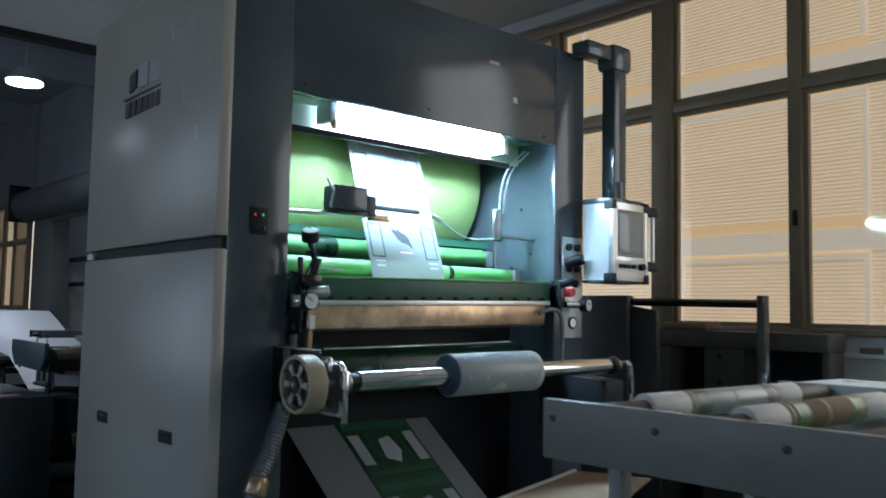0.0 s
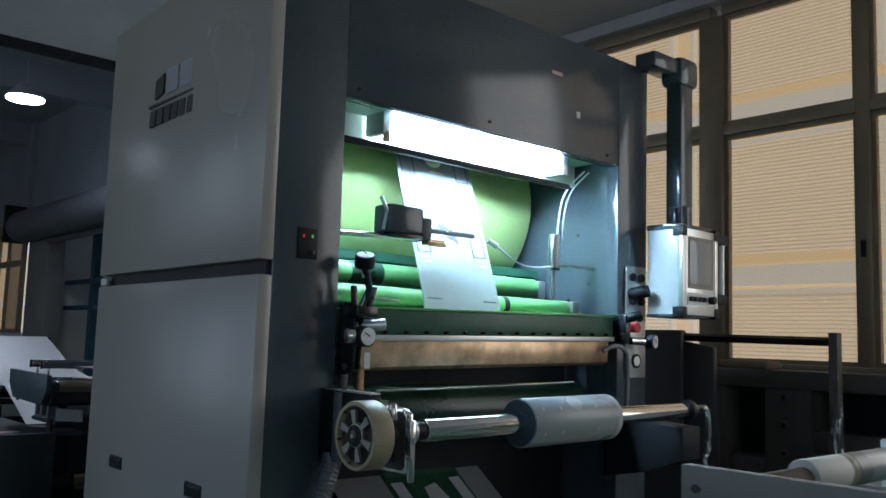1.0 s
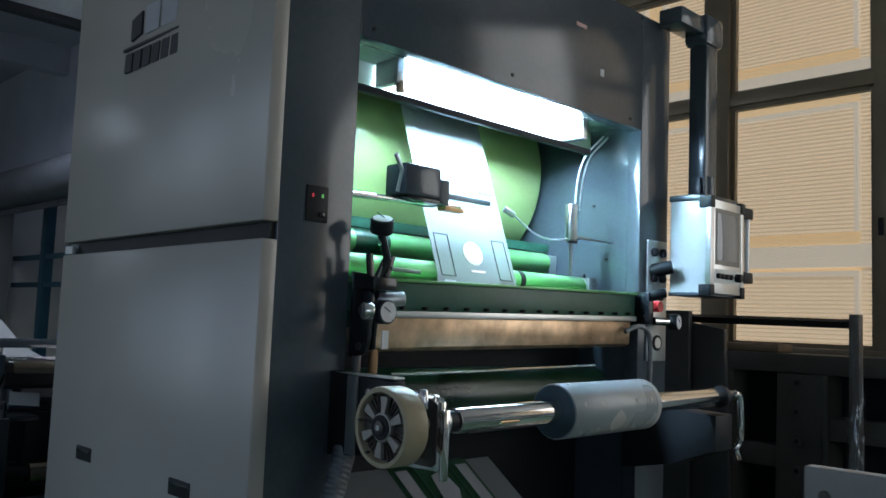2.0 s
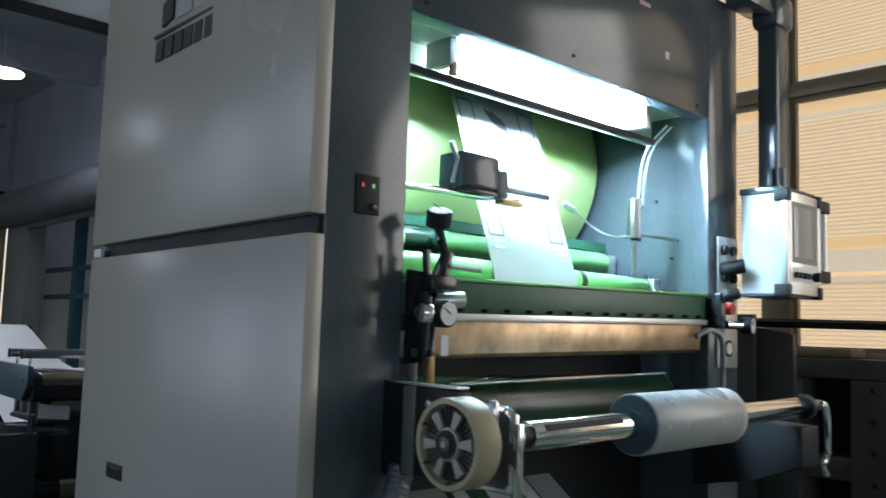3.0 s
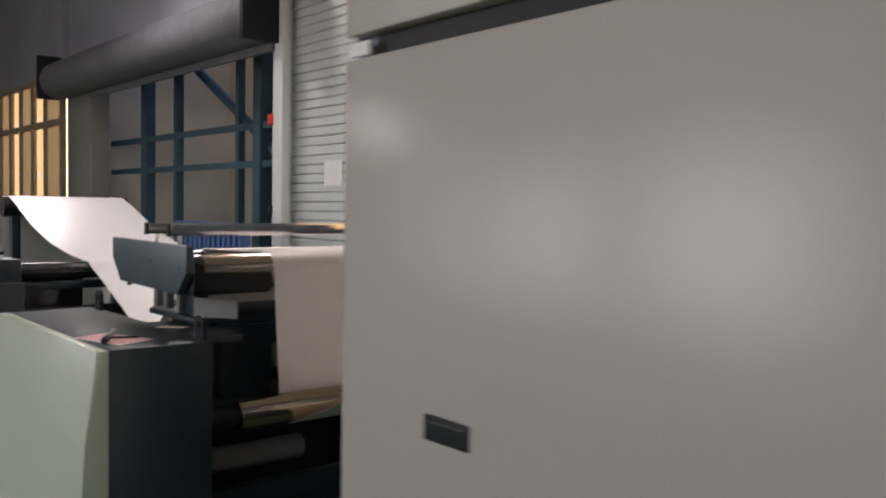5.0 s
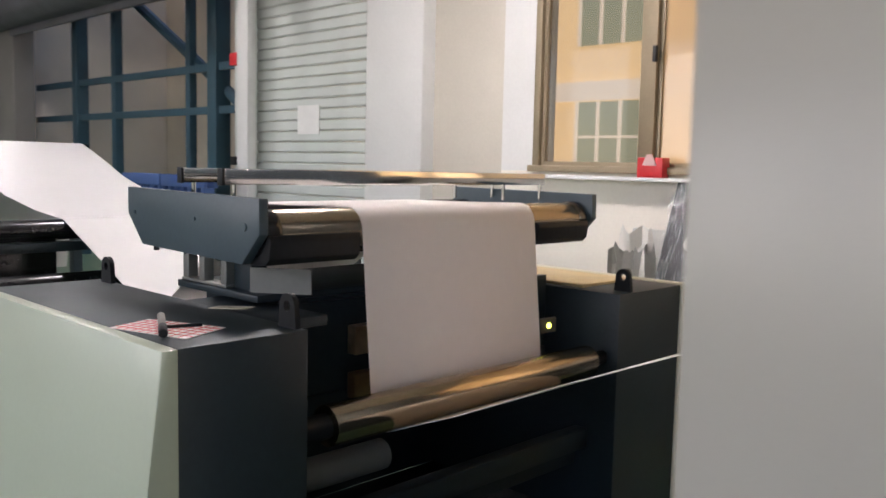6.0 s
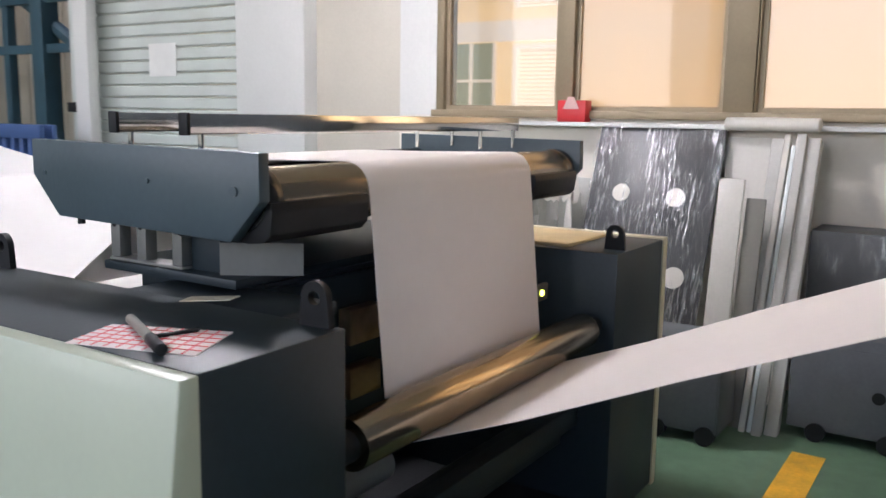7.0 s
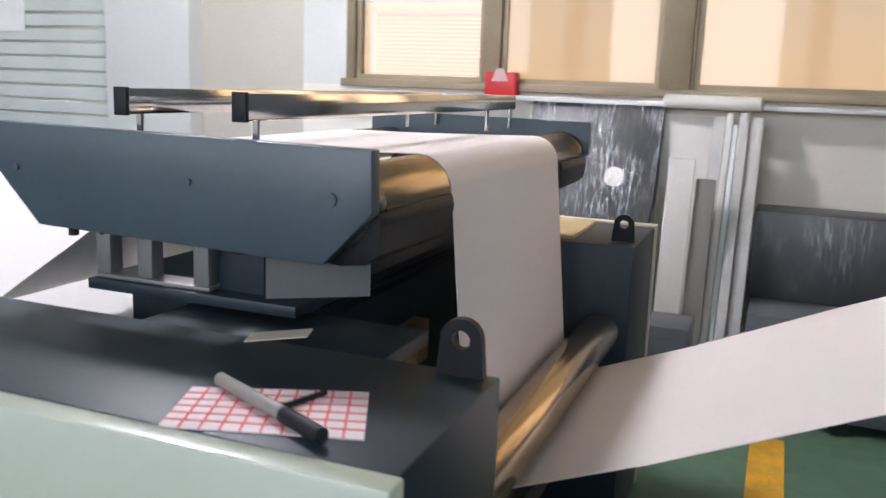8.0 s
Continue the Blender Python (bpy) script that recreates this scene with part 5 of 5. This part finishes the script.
# ---- infeed unit ----
inf = thing("infeed_unit", (2.4, 6.0, 0), "low infeed unit with pale covers, dark frames and roller head", "film infeed")
CT = 1.054


def side_box(x0, x1, y0, y1, top, cover_x, sign):
    sbx = part("side_box", box(x0, x1, y0, y1, 0.03, top, 0.005), "infeed", inf, "glossy black-green side box")
    a = [(cover_x, top), (x0 if sign < 0 else x1, top), (x0 if sign < 0 else x1, 0.05), (cover_x + sign * 0.05, 0.05), (cover_x + sign * 0.058, 0.35), (cover_x + sign * 0.035, 0.75)]
    part("cover", prism(a, "y", y0 - 0.006, y1, 0.004), "cover", sbx, "pale green-white curved cover")
    return sbx


side_box(1.262, 1.62, 5.475, 6.66, CT, 1.222, -1)
sb2 = part("side_box", box(3.1, 3.555, 5.52, 6.6, 0.03, 1.0, 0.005), "infeed", inf, "glossy black-green side box")
part("cover", box(3.557, 3.6, 5.515, 6.6, 0.02, 1.006, 0.004), "cream", sb2, "cream edge of the far cover")
part("top_plate", box(3.14, 3.5, 5.72, 6.55, 1.0, 1.012, 0.003), "wood", sb2, "pale plate on top of the box")
part("plinth", box(1.3, 3.5, 5.6, 6.5, 0, 0.04), "black", inf)


def eye_ring(y0, z0, x0, parent_ob):
    """A lifting eye: an upright plate with a hole, facing along x."""
    bm = bmesh.new()
    n, r, ri, h, t = 24, 0.032, 0.014, 0.055, 0.016
    out, inn = [], []
    for k in range(n):
        a = math.tau * k / n
        c, s = math.cos(a), math.sin(a)
        oy, oz = r * c, max(r * s, -h) if s >= 0 else None
        if s < 0:
            oy, oz = (r * 1.15 * (1 if c > 0 else -1) if abs(c) > 0.35 else r * 1.15 * c / 0.35), -h
        out.append((y0 + oy, z0 + h + oz))
        inn.append((y0 + ri * c, z0 + h + ri * s))
    vs = [[[bm.verts.new((x, p[0], p[1])) for p in ring] for ring in (out, inn)] for x in (x0 - t / 2, x0 + t / 2)]
    for k in range(n):
        j = (k + 1) % n
        bm.faces.new((vs[0][0][k], vs[0][0][j], vs[0][1][j], vs[0][1][k]))
        bm.faces.new((vs[1][0][j], vs[1][0][k], vs[1][1][k], vs[1][1][j]))
        bm.faces.new((vs[0][0][j], vs[0][0][k], vs[1][0][k], vs[1][0][j]))
        bm.faces.new((vs[0][1][k], vs[0][1][j], vs[1][1][j], vs[1][1][k]))
    return part("lifting_eye", bm, "black", parent_ob, "black lifting eye")


for ex, ey, ez in ((1.6, 5.53, CT), (1.6, 6.56, CT), (3.2, 5.57, 1.0), (3.2, 6.4, 1.0)):
    eye_ring(ey, ez, ex, inf)

# head: two side plates with rollers between them
pp = [(6.44, 1.379), (5.69, 1.371), (5.688, 1.275), (5.772, 1.188), (6.345, 1.2), (6.44, 1.295)]
for x0 in (1.615, 3.14):
    hp = part("head_plate", prism(pp, "x", x0, x0 + 0.03, 0.003), "plate", inf, "blue-grey head side plate")
    for by, bz in ((6.39, 1.3), (6.02, 1.3), (5.757, 1.292)):
        part("bolt", cyl((x0 - 0.004, by, bz), (x0 + 0.002, by, bz), 0.006 if by > 5.8 else 0.011, 12), "plate", hp)
    part("foot_bolt", cyl((x0 + 0.015, 6.28, 1.185), (x0 + 0.015, 6.28, 1.205), 0.009, 10), "black", hp)
part("top_roller", cyl((1.65, 5.77, 1.27), (3.13, 5.77, 1.27), 0.068, 40, bev=0.003), "gold", inf, "champagne chrome roller")
for x0 in (1.648, 3.076):
    part("end_collar", cyl((x0, 5.77, 1.27), (x0 + 0.056, 5.77, 1.27), 0.0715, 36, bev=0.012), "blackgloss", inf, "black collar at the roller end")
part("idle_roller", cyl((1.65, 6.36, 1.275), (3.13, 6.36, 1.275), 0.05, 32), "blackgloss", inf)
part("under_roller", cyl((1.65, 5.95, 1.24), (3.13, 5.95, 1.24), 0.06, 32), "blackgloss", inf)
part("lower_roller", cyl((1.765, 5.59, 0.75), (3.0, 5.59, 0.75), 0.0585, 40, bev=0.003), "gold", inf, "champagne chrome roller")
part("journal", cyl((1.62, 5.59, 0.75), (1.765, 5.59, 0.75), 0.036, 24), "black", inf)
part("journal", cyl((3.0, 5.59, 0.75), (3.11, 5.59, 0.75), 0.026, 20), "black", inf)
# carriage under the head
part("shelf", box(1.622, 1.84, 5.68, 6.16, 1.01, 1.04, 0.004), "infeed", inf)
part("carriage", box(1.75, 3.05, 5.9, 6.37, 1.052, 1.074, 0.003), "infeed", inf)
# dark block added to stand for the shade under the carriage
part("carriage_shade_block", box(1.84, 3.05, 5.9, 6.34, 0.75, 1.05), "infeed", inf)
for x0 in (1.765, 2.98):
    part("slide_rail", box(x0 - 0.005, x0 + 0.05, 6.09, 6.36, 1.075, 1.083, 0.002), "greyplate", inf)
    part("tie_bar", box(x0 + 0.01, x0 + 0.03, 6.1, 6.35, 1.165, 1.18, 0.002), "greyplate", inf)
    for y0 in (6.325, 6.225, 6.095):
        pl = part("pillar", box(x0, x0 + 0.035, y0, y0 + 0.035, 1.083, 1.205, 0.003), "greyplate", inf)
        part("bolt", cyl((x0 - 0.003, y0 + 0.018, 1.165), (x0 + 0.001, y0 + 0.018, 1.165), 0.006, 10), "black", pl)
    part("stop_block", box(x0 + 0.025, x0 + 0.08, 5.99, 6.09, 1.074, 1.2, 0.003), "infeed", inf)
part("name_plate", prism([(1.775, 5.977), (1.886, 5.82), (1.893, 5.825), (1.782, 5.982)], "z", 1.074, 1.15), "greyplate", inf, "blank grey metal plate")
part("dark_apron", box(1.84, 3.1, 5.87, 5.9, 0.7, 1.04), "infeed", inf)
for x0, x1 in ((1.65, 1.968), (2.812, 3.12)):
    part("roller_guard", prism([(5.692, 1.27), (5.688, 1.25), (5.694, 1.205), (5.712, 1.188), (5.76, 1.182), (5.9, 1.195), (5.9, 1.26)], "x", x0, x1, 0.003), "black", inf, "dark guard under the roller")
part("cross_beam", box(1.62, 3.1, 5.86, 6.0, 0.62, 0.75, 0.006), "infeed", inf)
part("low_beam", box(1.62, 3.1, 5.7, 5.78, 0.3, 0.42, 0.006), "infeed", inf)
part("pale_block", box(2.06, 2.19, 5.82, 5.86, 0.865, 0.958, 0.004), "brass", inf, "brown plate inside the frame")
part("pale_block", box(2.06, 2.19, 5.82, 5.86, 0.722, 0.805, 0.004), "copperpipe", inf, "brown plate inside the frame")
part("low_roll", cyl((1.62, 5.8, 0.53), (2.16, 5.8, 0.53), 0.05, 28), "rack", inf, "grey tube end inside the frame")
part("dark_beam", box(1.62, 3.1, 5.64, 5.7, 0.38, 0.46, 0.006), "infeed", inf)
# dark panel added to keep the lit floor behind from showing
part("rear_blind_panel", box(1.62, 3.1, 6.5, 6.52, 0.1, 0.72, 0.003), "infeed", inf)
part("bottom_pan", box(1.62, 3.1, 5.6, 6.5, 0.04, 0.1), "black", inf)
SX, SZ = 2.9, 0.88
sbp = part("sensor_plate", box(SX - 0.05, SX + 0.05, 5.7, 5.715, SZ - 0.028, SZ + 0.028, 0.003), "stand", inf)
part("lamp", cyl((SX, 5.694, SZ), (SX, 5.702, SZ), 0.01, 14), "led_yellow", sbp, "lit yellow lamp")
# guard bars above the head
for y0, x0, x1 in ((6.2, 1.655, 3.15), (5.95, 1.645, 3.16)):
    gb = part("guard_bar", box(x0 + 0.02, x1, y0 - 0.012, y0 + 0.012, 1.4, 1.445, 0.002), "chrome", inf, "bright stainless guard bar")
    part("end_cap", box(x0 + 0.01, x0 + 0.02, y0 - 0.014, y0 + 0.014, 1.398, 1.447, 0.002), "black", gb)
    for px in (x0 + 0.06, x1 - 0.25, x1 - 0.02):
        part("post", cyl((px, y0, 1.34), (px, y0, 1.402), 0.007, 10), "chrome", gb)

# what lies on the near box
FS = [Vector(q) for q in ((1.252, 5.789), (1.38, 5.837), (1.47, 5.615), (1.325, 5.55))]
sheet = solo("form_sheet", prism(FS, "z", CT + 0.001, CT + 0.0025), "formpaper", "pinkish white form with a red grid lying on the dark box", "paper", (1.36, 5.7, CT))
for k in range(1, 10):
    a, b = FS[0].lerp(FS[3], k / 10), FS[1].lerp(FS[2], k / 10)
    n = (FS[3] - FS[0]).normalized() * 0.0016
    part("grid_line", prism([a - n, b - n, b + n, a + n], "z", CT + 0.0026, CT + 0.0034), "redink", sheet)
for k in range(1, 6):
    a, b = FS[0].lerp(FS[1], k / 6), FS[3].lerp(FS[2], k / 6)
    n = (FS[1] - FS[0]).normalized() * 0.0016
    part("grid_line", prism([a - n, a + n, b + n, b - n], "z", CT + 0.0027, CT + 0.0035), "redink", sheet)
pen = thing("marker_pen", (1.34, 5.7, CT), "grey marker pen with a black cap lying on the form", "pen")
part("barrel", cyl((1.395, 5.803, CT + 0.0145), (1.325, 5.66, CT + 0.0145), 0.0095, 16, bev=0.002), "rack", pen)
part("cap", cyl((1.325, 5.66, CT + 0.0145), (1.287, 5.585, CT + 0.0145), 0.0108, 16, bev=0.002), "black", pen, "black cap")
pen2 = thing("ball_pen", (1.39, 5.67, CT), "thin black ball pen lying on the form", "pen")
part("barrel", cyl((1.43, 5.66, CT + 0.008), (1.34, 5.69, CT + 0.008), 0.004, 12), "black", pen2)
tape = solo("tape_strip", prism([(1.585, 5.895), (1.63, 5.91), (1.7, 5.835), (1.655, 5.82)], "z", CT + 0.001, CT + 0.003), "paleink", "yellow tape strip on the dark box", "tape", (1.51, 5.86, CT))

# ---- white web through the infeed unit ----
iw = thing("paper_web", (2.39, 5.7, 0.7), "rosy white film web running down over chrome rollers", "film web")
path = [(6.9, 0.9), (6.45, 1.2)] + arc(6.36, 1.275, 0.0515, 150, 90, 5)[::1] + [(6.1, 1.33)] + arc(5.77, 1.27, 0.0695, 90, 180, 12)
path += [(5.674, 1.0), (5.657, 0.83)] + arc(5.59, 0.75, 0.06, 4, -112, 14) + [(5.3, 0.8), (4.95, 0.955), (4.6, 1.1), (4.36, 1.21)]
part("film", ribbon(path, 1.982, 2.797), "pinkweb", iw)
dw = thing("unwind_web", (2.39, 8.4, 1.0), "wide white film web sloping down from the unwinder", "film web")
part("film", ribbon([(9.9, 0.7), (9.72, 1.4)] + arc(9.62, 1.485, 0.08, 10, 110, 6) + [(9.4, 1.5), (9.0, 1.36), (8.6, 1.26), (8.2, 1.205), (7.95, 1.185)] + arc(7.87, 1.132, 0.05, 80, 115, 4) + [(7.27, 0.95), (6.9, 0.79), (6.6, 0.66)], 1.972, 2.81), "web", dw)

# ---- unwinder behind the infeed unit ----
un = thing("unwinder", (2.4, 8.8, 0), "dark unwinder with pale cover and roller arms behind the infeed unit", "film unwinder")
ub = part("side_box", box(1.24, 1.55, 7.55, 9.3, 0.03, 1.1, 0.005), "infeed", un, "black-green side box")
part("cover", box(1.19, 1.238, 7.55, 9.3, 0.05, 1.06, 0.01), "cover", ub, "pale green-white cover")
part("head_box", box(1.3, 1.55, 7.6, 8.3, 1.1, 1.22, 0.008), "infeed", un)
part("side_box", box(3.26, 3.55, 7.55, 9.3, 0.03, 1.1, 0.005), "infeed", un, "black-green side box")
part("cross_panel", box(1.6, 1.965, 7.92, 7.96, 0.45, 1.17, 0.004), "blackgloss", un, "glossy dark cross panel")
part("cross_rail", box(1.56, 3.24, 7.83, 7.9, 1.03, 1.075, 0.004), "infeed", un)
for ry, rz, r in ((7.87, 1.132, 0.048), (7.72, 0.9, 0.045), (9.62, 1.485, 0.078)):
    part("roller", cyl((1.56 if rz < 1.3 else 1.93, ry, rz), (3.25 if rz < 1.3 else 2.84, ry, rz), r, 28), "blackgloss", un)
part("roller_post", box(1.99, 2.05, 9.58, 9.66, 0, 1.45, 0.005), "infeed", un)
part("roller_post", box(2.73, 2.79, 9.58, 9.66, 0, 1.45, 0.005), "infeed", un)
part("knob", cyl((1.45, 7.7, 1.24), (1.45, 7.7, 1.262), 0.04, 20, bev=0.006), "black", un)
part("knob_stem", cyl((1.45, 7.7, 1.21), (1.45, 7.7, 1.24), 0.012, 12), "steel", un)


# ---- boards and boxes leaning on the east wall ----
def board_mesh(y0, y1, foot, top_x, top_z, thick, skew=0.0):
    bm = bmesh.new()
    d = Vector((top_x - foot, 0, top_z)).normalized()
    n = Vector((d.z, 0, -d.x)) * thick
    quad = [Vector((foot, y0, 0)), Vector((foot, y1, 0)), Vector((top_x, y1 + skew, top_z)), Vector((top_x, y0 + skew, top_z))]
    a = [bm.verts.new(q) for q in quad]
    b = [bm.verts.new(q + n + Vector((0, 0, max(0, -n.z)))) if q.z == 0 else bm.verts.new(q + n) for q in quad]
    bm.faces.new(a), bm.faces.new(b[::-1])
    for i in range(4):
        j = (i + 1) % 4
        bm.faces.new((a[j], a[i], b[i], b[j]))
    bmesh.ops.bevel(bm, geom=list(bm.edges), offset=min(0.006, thick * 0.3), segments=2, profile=0.5, affect="EDGES")
    return bm, d, n


def leaning(name, y0, y1, foot, top_x, top_z, thick, material, label, category, skew=0.0):
    """A board standing on the floor at x = foot and leaning on the wall; skew shifts its top along y."""
    bm, d, n = board_mesh(y0, y1, foot, top_x, top_z, thick, skew)
    ob = thing(name, (foot, (y0 + y1) / 2, 0), label, category)
    part("board", bm, material, ob)
    return ob, d, n


gbd, d, n = leaning("wrapped_board", 5.72, 6.43, 4.58, 5.12, 1.41, 0.03, "boardgrey", "dark grey board wrapped in shiny clear film, leaning on the wall", "board")


def on_board(y, z, off=-0.004):
    k = z / 1.41
    return Vector((4.58 + (5.12 - 4.58) * k, y, z)) - n.normalized() * 0.004


for y, z, r in ((6.24, 1.04, 0.05), (5.93, 1.03, 0.052), (5.87, 0.62, 0.058)):
    c = on_board(y, z)
    part("round_patch", cyl(c, c - n.normalized() * 0.004, r, 28), "boardwhite", gbd, "pale round patch")
bm = bmesh.new()
rng = random.Random(4)
cols, rws = 26, 40
grid = []
for i in range(cols + 1):
    col = []
    for j in range(rws + 1):
        y = 5.7 + 0.74 * i / cols
        z = 0.06 + 1.36 * j / rws
        bump = 0.006 + 0.02 * noise.noise(Vector((y * 16 - z * 5, z * 2.2, 3.1))) + 0.008 * noise.noise(Vector((y * 45, z * 9, 7.7)))
        col.append(bm.verts.new(on_board(y, z) - n.normalized() * (0.012 + bump)))
    grid.append(col)
for i in range(cols):
    for j in range(rws):
        bm.faces.new((grid[i][j], grid[i + 1][j], grid[i + 1][j + 1], grid[i][j + 1]))
part("stretch_film", bm, "film", gbd, "crinkled clear stretch film")
leaning("white_board", 5.5, 5.62, 4.45, 4.66, 1.17, 0.03, "boardwhite", "white board end leaning with others on the wall", "board")
leaning("grey_board", 5.4, 5.49, 4.46, 4.68, 1.08, 0.03, "rack", "pale grey board end leaning with others on the wall", "board")
leaning("tall_white_panel", 5.3, 5.72, 4.9, 5.15, 1.36, 0.06, "boardwhite", "tall white panel leaning on the wall", "panel")
fb = thing("foam_bundle", (4.45, 5.32, 0), "bundle of pale grey foam profiles leaning on the wall", "foam profiles")
for y0, y1, foot, top_x, top_z, th, m in ((5.225, 5.285, 4.44, 4.99, 1.37, 0.07, "foam"), (5.29, 5.335, 4.4, 4.97, 1.39, 0.05, "foam"), (5.34, 5.362, 4.43, 4.98, 1.33, 0.05, "hmi"), (5.367, 5.398, 4.42, 4.99, 1.385, 0.06, "boardwhite")):
    part("foam_profile", board_mesh(y0, y1, foot, top_x, top_z, th)[0], m, fb)
leaning("steel_profile", 5.4, 5.46, 4.5, 5.0, 1.36, 0.03, "foam", "pale metal profile leaning in the bundle", "profile")
solo("wrapped_tube", cyl((5.03, 5.24, 1.43), (5.1, 5.72, 1.43), 0.035, 20, bev=0.008), "boardwhite", "white wrapped tube laid on top of the panels", "tube", (5.06, 5.5, 1.4))
leaning("thin_sheet", 6.5, 6.75, 4.85, 5.15, 1.1, 0.01, "foam", "thin pale plastic sheet leaning on the wall", "sheet")
rbx = solo("red_box", box(5.1, 5.19, 6.53, 6.71, 1.425, 1.55, 0.006), "red", "small open red box on the window ledge", "box", (5.15, 6.62, 1.425))
part("paper_flap", prism([(6.57, 1.5), (6.67, 1.5), (6.64, 1.57), (6.6, 1.57)], "x", 5.094, 5.099), "pinkink", rbx)
setting("window_ledge", box(XW - 0.13, XW - 0.032, -3.7, 7.62, 1.4, 1.425, 0.003), "wall", "narrow white ledge under the windows", "ledge")


def crumpled(at, w, h, seed):
    """A crumpled sheet standing against the wall."""
    bm = bmesh.new()
    n = 9
    grid = [[bm.verts.new((at[0] + 0.07 * noise.noise(Vector((i * 0.5, j * 0.5, seed))) + 0.02 * j / n, at[1] + w * (i / n - 0.5) * (1 - 0.15 * j / n), at[2] + h * j / n * (1 + 0.08 * noise.noise(Vector((i * 0.6, 4.0, seed)))))) for j in range(n + 1)] for i in range(n + 1)]
    for i in range(n):
        for j in range(n):
            bm.faces.new((grid[i][j], grid[i + 1][j], grid[i + 1][j + 1], grid[i][j + 1]))
    return bm


scrap = thing("film_scraps", (4.98, 6.62, 0), "crumpled film offcuts bundled beside the wrapped board", "scrap film")
for dy, w, h, m, seed in ((0.02, 0.3, 1.1, "boardwhite", 1.7), (-0.08, 0.16, 1.0, "foam", 5.2), (0.08, 0.22, 0.98, "rack", 9.4)):
    part("offcut", crumpled((4.95 - 0.03 * seed / 5, 6.6 + dy, 0.0), w, h, seed), m, scrap)


def low_cabinet(y0, y1, x0, x1, h, label):
    c = thing("metal_box", (x0, (y0 + y1) / 2, 0), label, "metal box", "metal boxes")
    b = part("body", box(x0, x1, y0, y1, 0.05, h, 0.008), "boxgrey", c)
    part("front_plate", box(x0 - 0.006, x0, y0 + 0.01, y1 - 0.01, 0.06, h - 0.05, 0.002), "boxgrey", c, "grey front plate")
    part("hole", cyl((x0 - 0.009, (y0 + y1) / 2 + 0.05, h * 0.5), (x0 - 0.005, (y0 + y1) / 2 + 0.05, h * 0.5), 0.028, 20), "black", c)
    for q in (0.1, 0.5, 0.85):
        y = y0 + (y1 - y0) * q
        part("wheel", cyl((x0 - 0.02, y, 0.045), (x0 + 0.03, y, 0.045), 0.044, 18), "black", c)
    return c


low_cabinet(5.42, 5.98, 4.15, 4.42, 0.48, "low dark metal box with round holes on the floor")
low_cabinet(4.35, 5.2, 4.5, 5.0, 0.5, "low dark metal box with round holes on the floor")
bx = thing("wrapped_black_box", (4.9, 4.7, 0.5), "dark box wrapped in film on top of a metal box", "box")
part("box", box(4.85, 5.15, 4.1, 5.22, 0.5, 0.93, 0.01), "boardgrey", bx)
part("film_wrap", box(4.842, 5.16, 4.09, 5.23, 0.505, 0.925, 0.004), "thinfilm", bx, "crinkled clear film")


# ---- what moves ----
def along(s):
    """Shift and tilt of a label that has come s metres up the film from the bend."""
    if s >= 0:
        return DY * s, DZ * s, -math.degrees(math.atan2(DY, DZ))
    return 0.0, s, 0.0


def motions():
    turn = 0.154 / 0.087
    times = [k / 2 for k in range(17)]
    for ob, at in ((shaft, (1.44, AY, AZ)), (roll, (2.43, AY, AZ + 0.013))):
        walk(ob, [(t, pose(*at, -math.degrees(turn) * t, -0.75, 0)) for t in times])
    for k, ob in LABELS:
        rows = []
        for q in range(33):
            t = q / 4
            s = max(0.25 + 0.385 * k + 0.154 * min(t, 5.2), -0.04)
            dy, dz, rx = along(s if s > 0.09 else min(s, 0.0) if s < 0 else s)
            if 0 <= s < 0.175:
                rx *= s / 0.175
            rows.append((t, pose(0, dy, dz, rx, 0, 0)))
        walk(ob, rows)
    tilt = math.degrees(math.atan2(LD.y, LD.x))
    for k, ob in LOW_LABELS:
        walk(ob, [(t, pose(0, LD.x * (0.25 + 0.385 * k + 0.03 * t), LD.y * (0.25 + 0.385 * k + 0.03 * t), tilt, 0, 0)) for t in times])


motions()
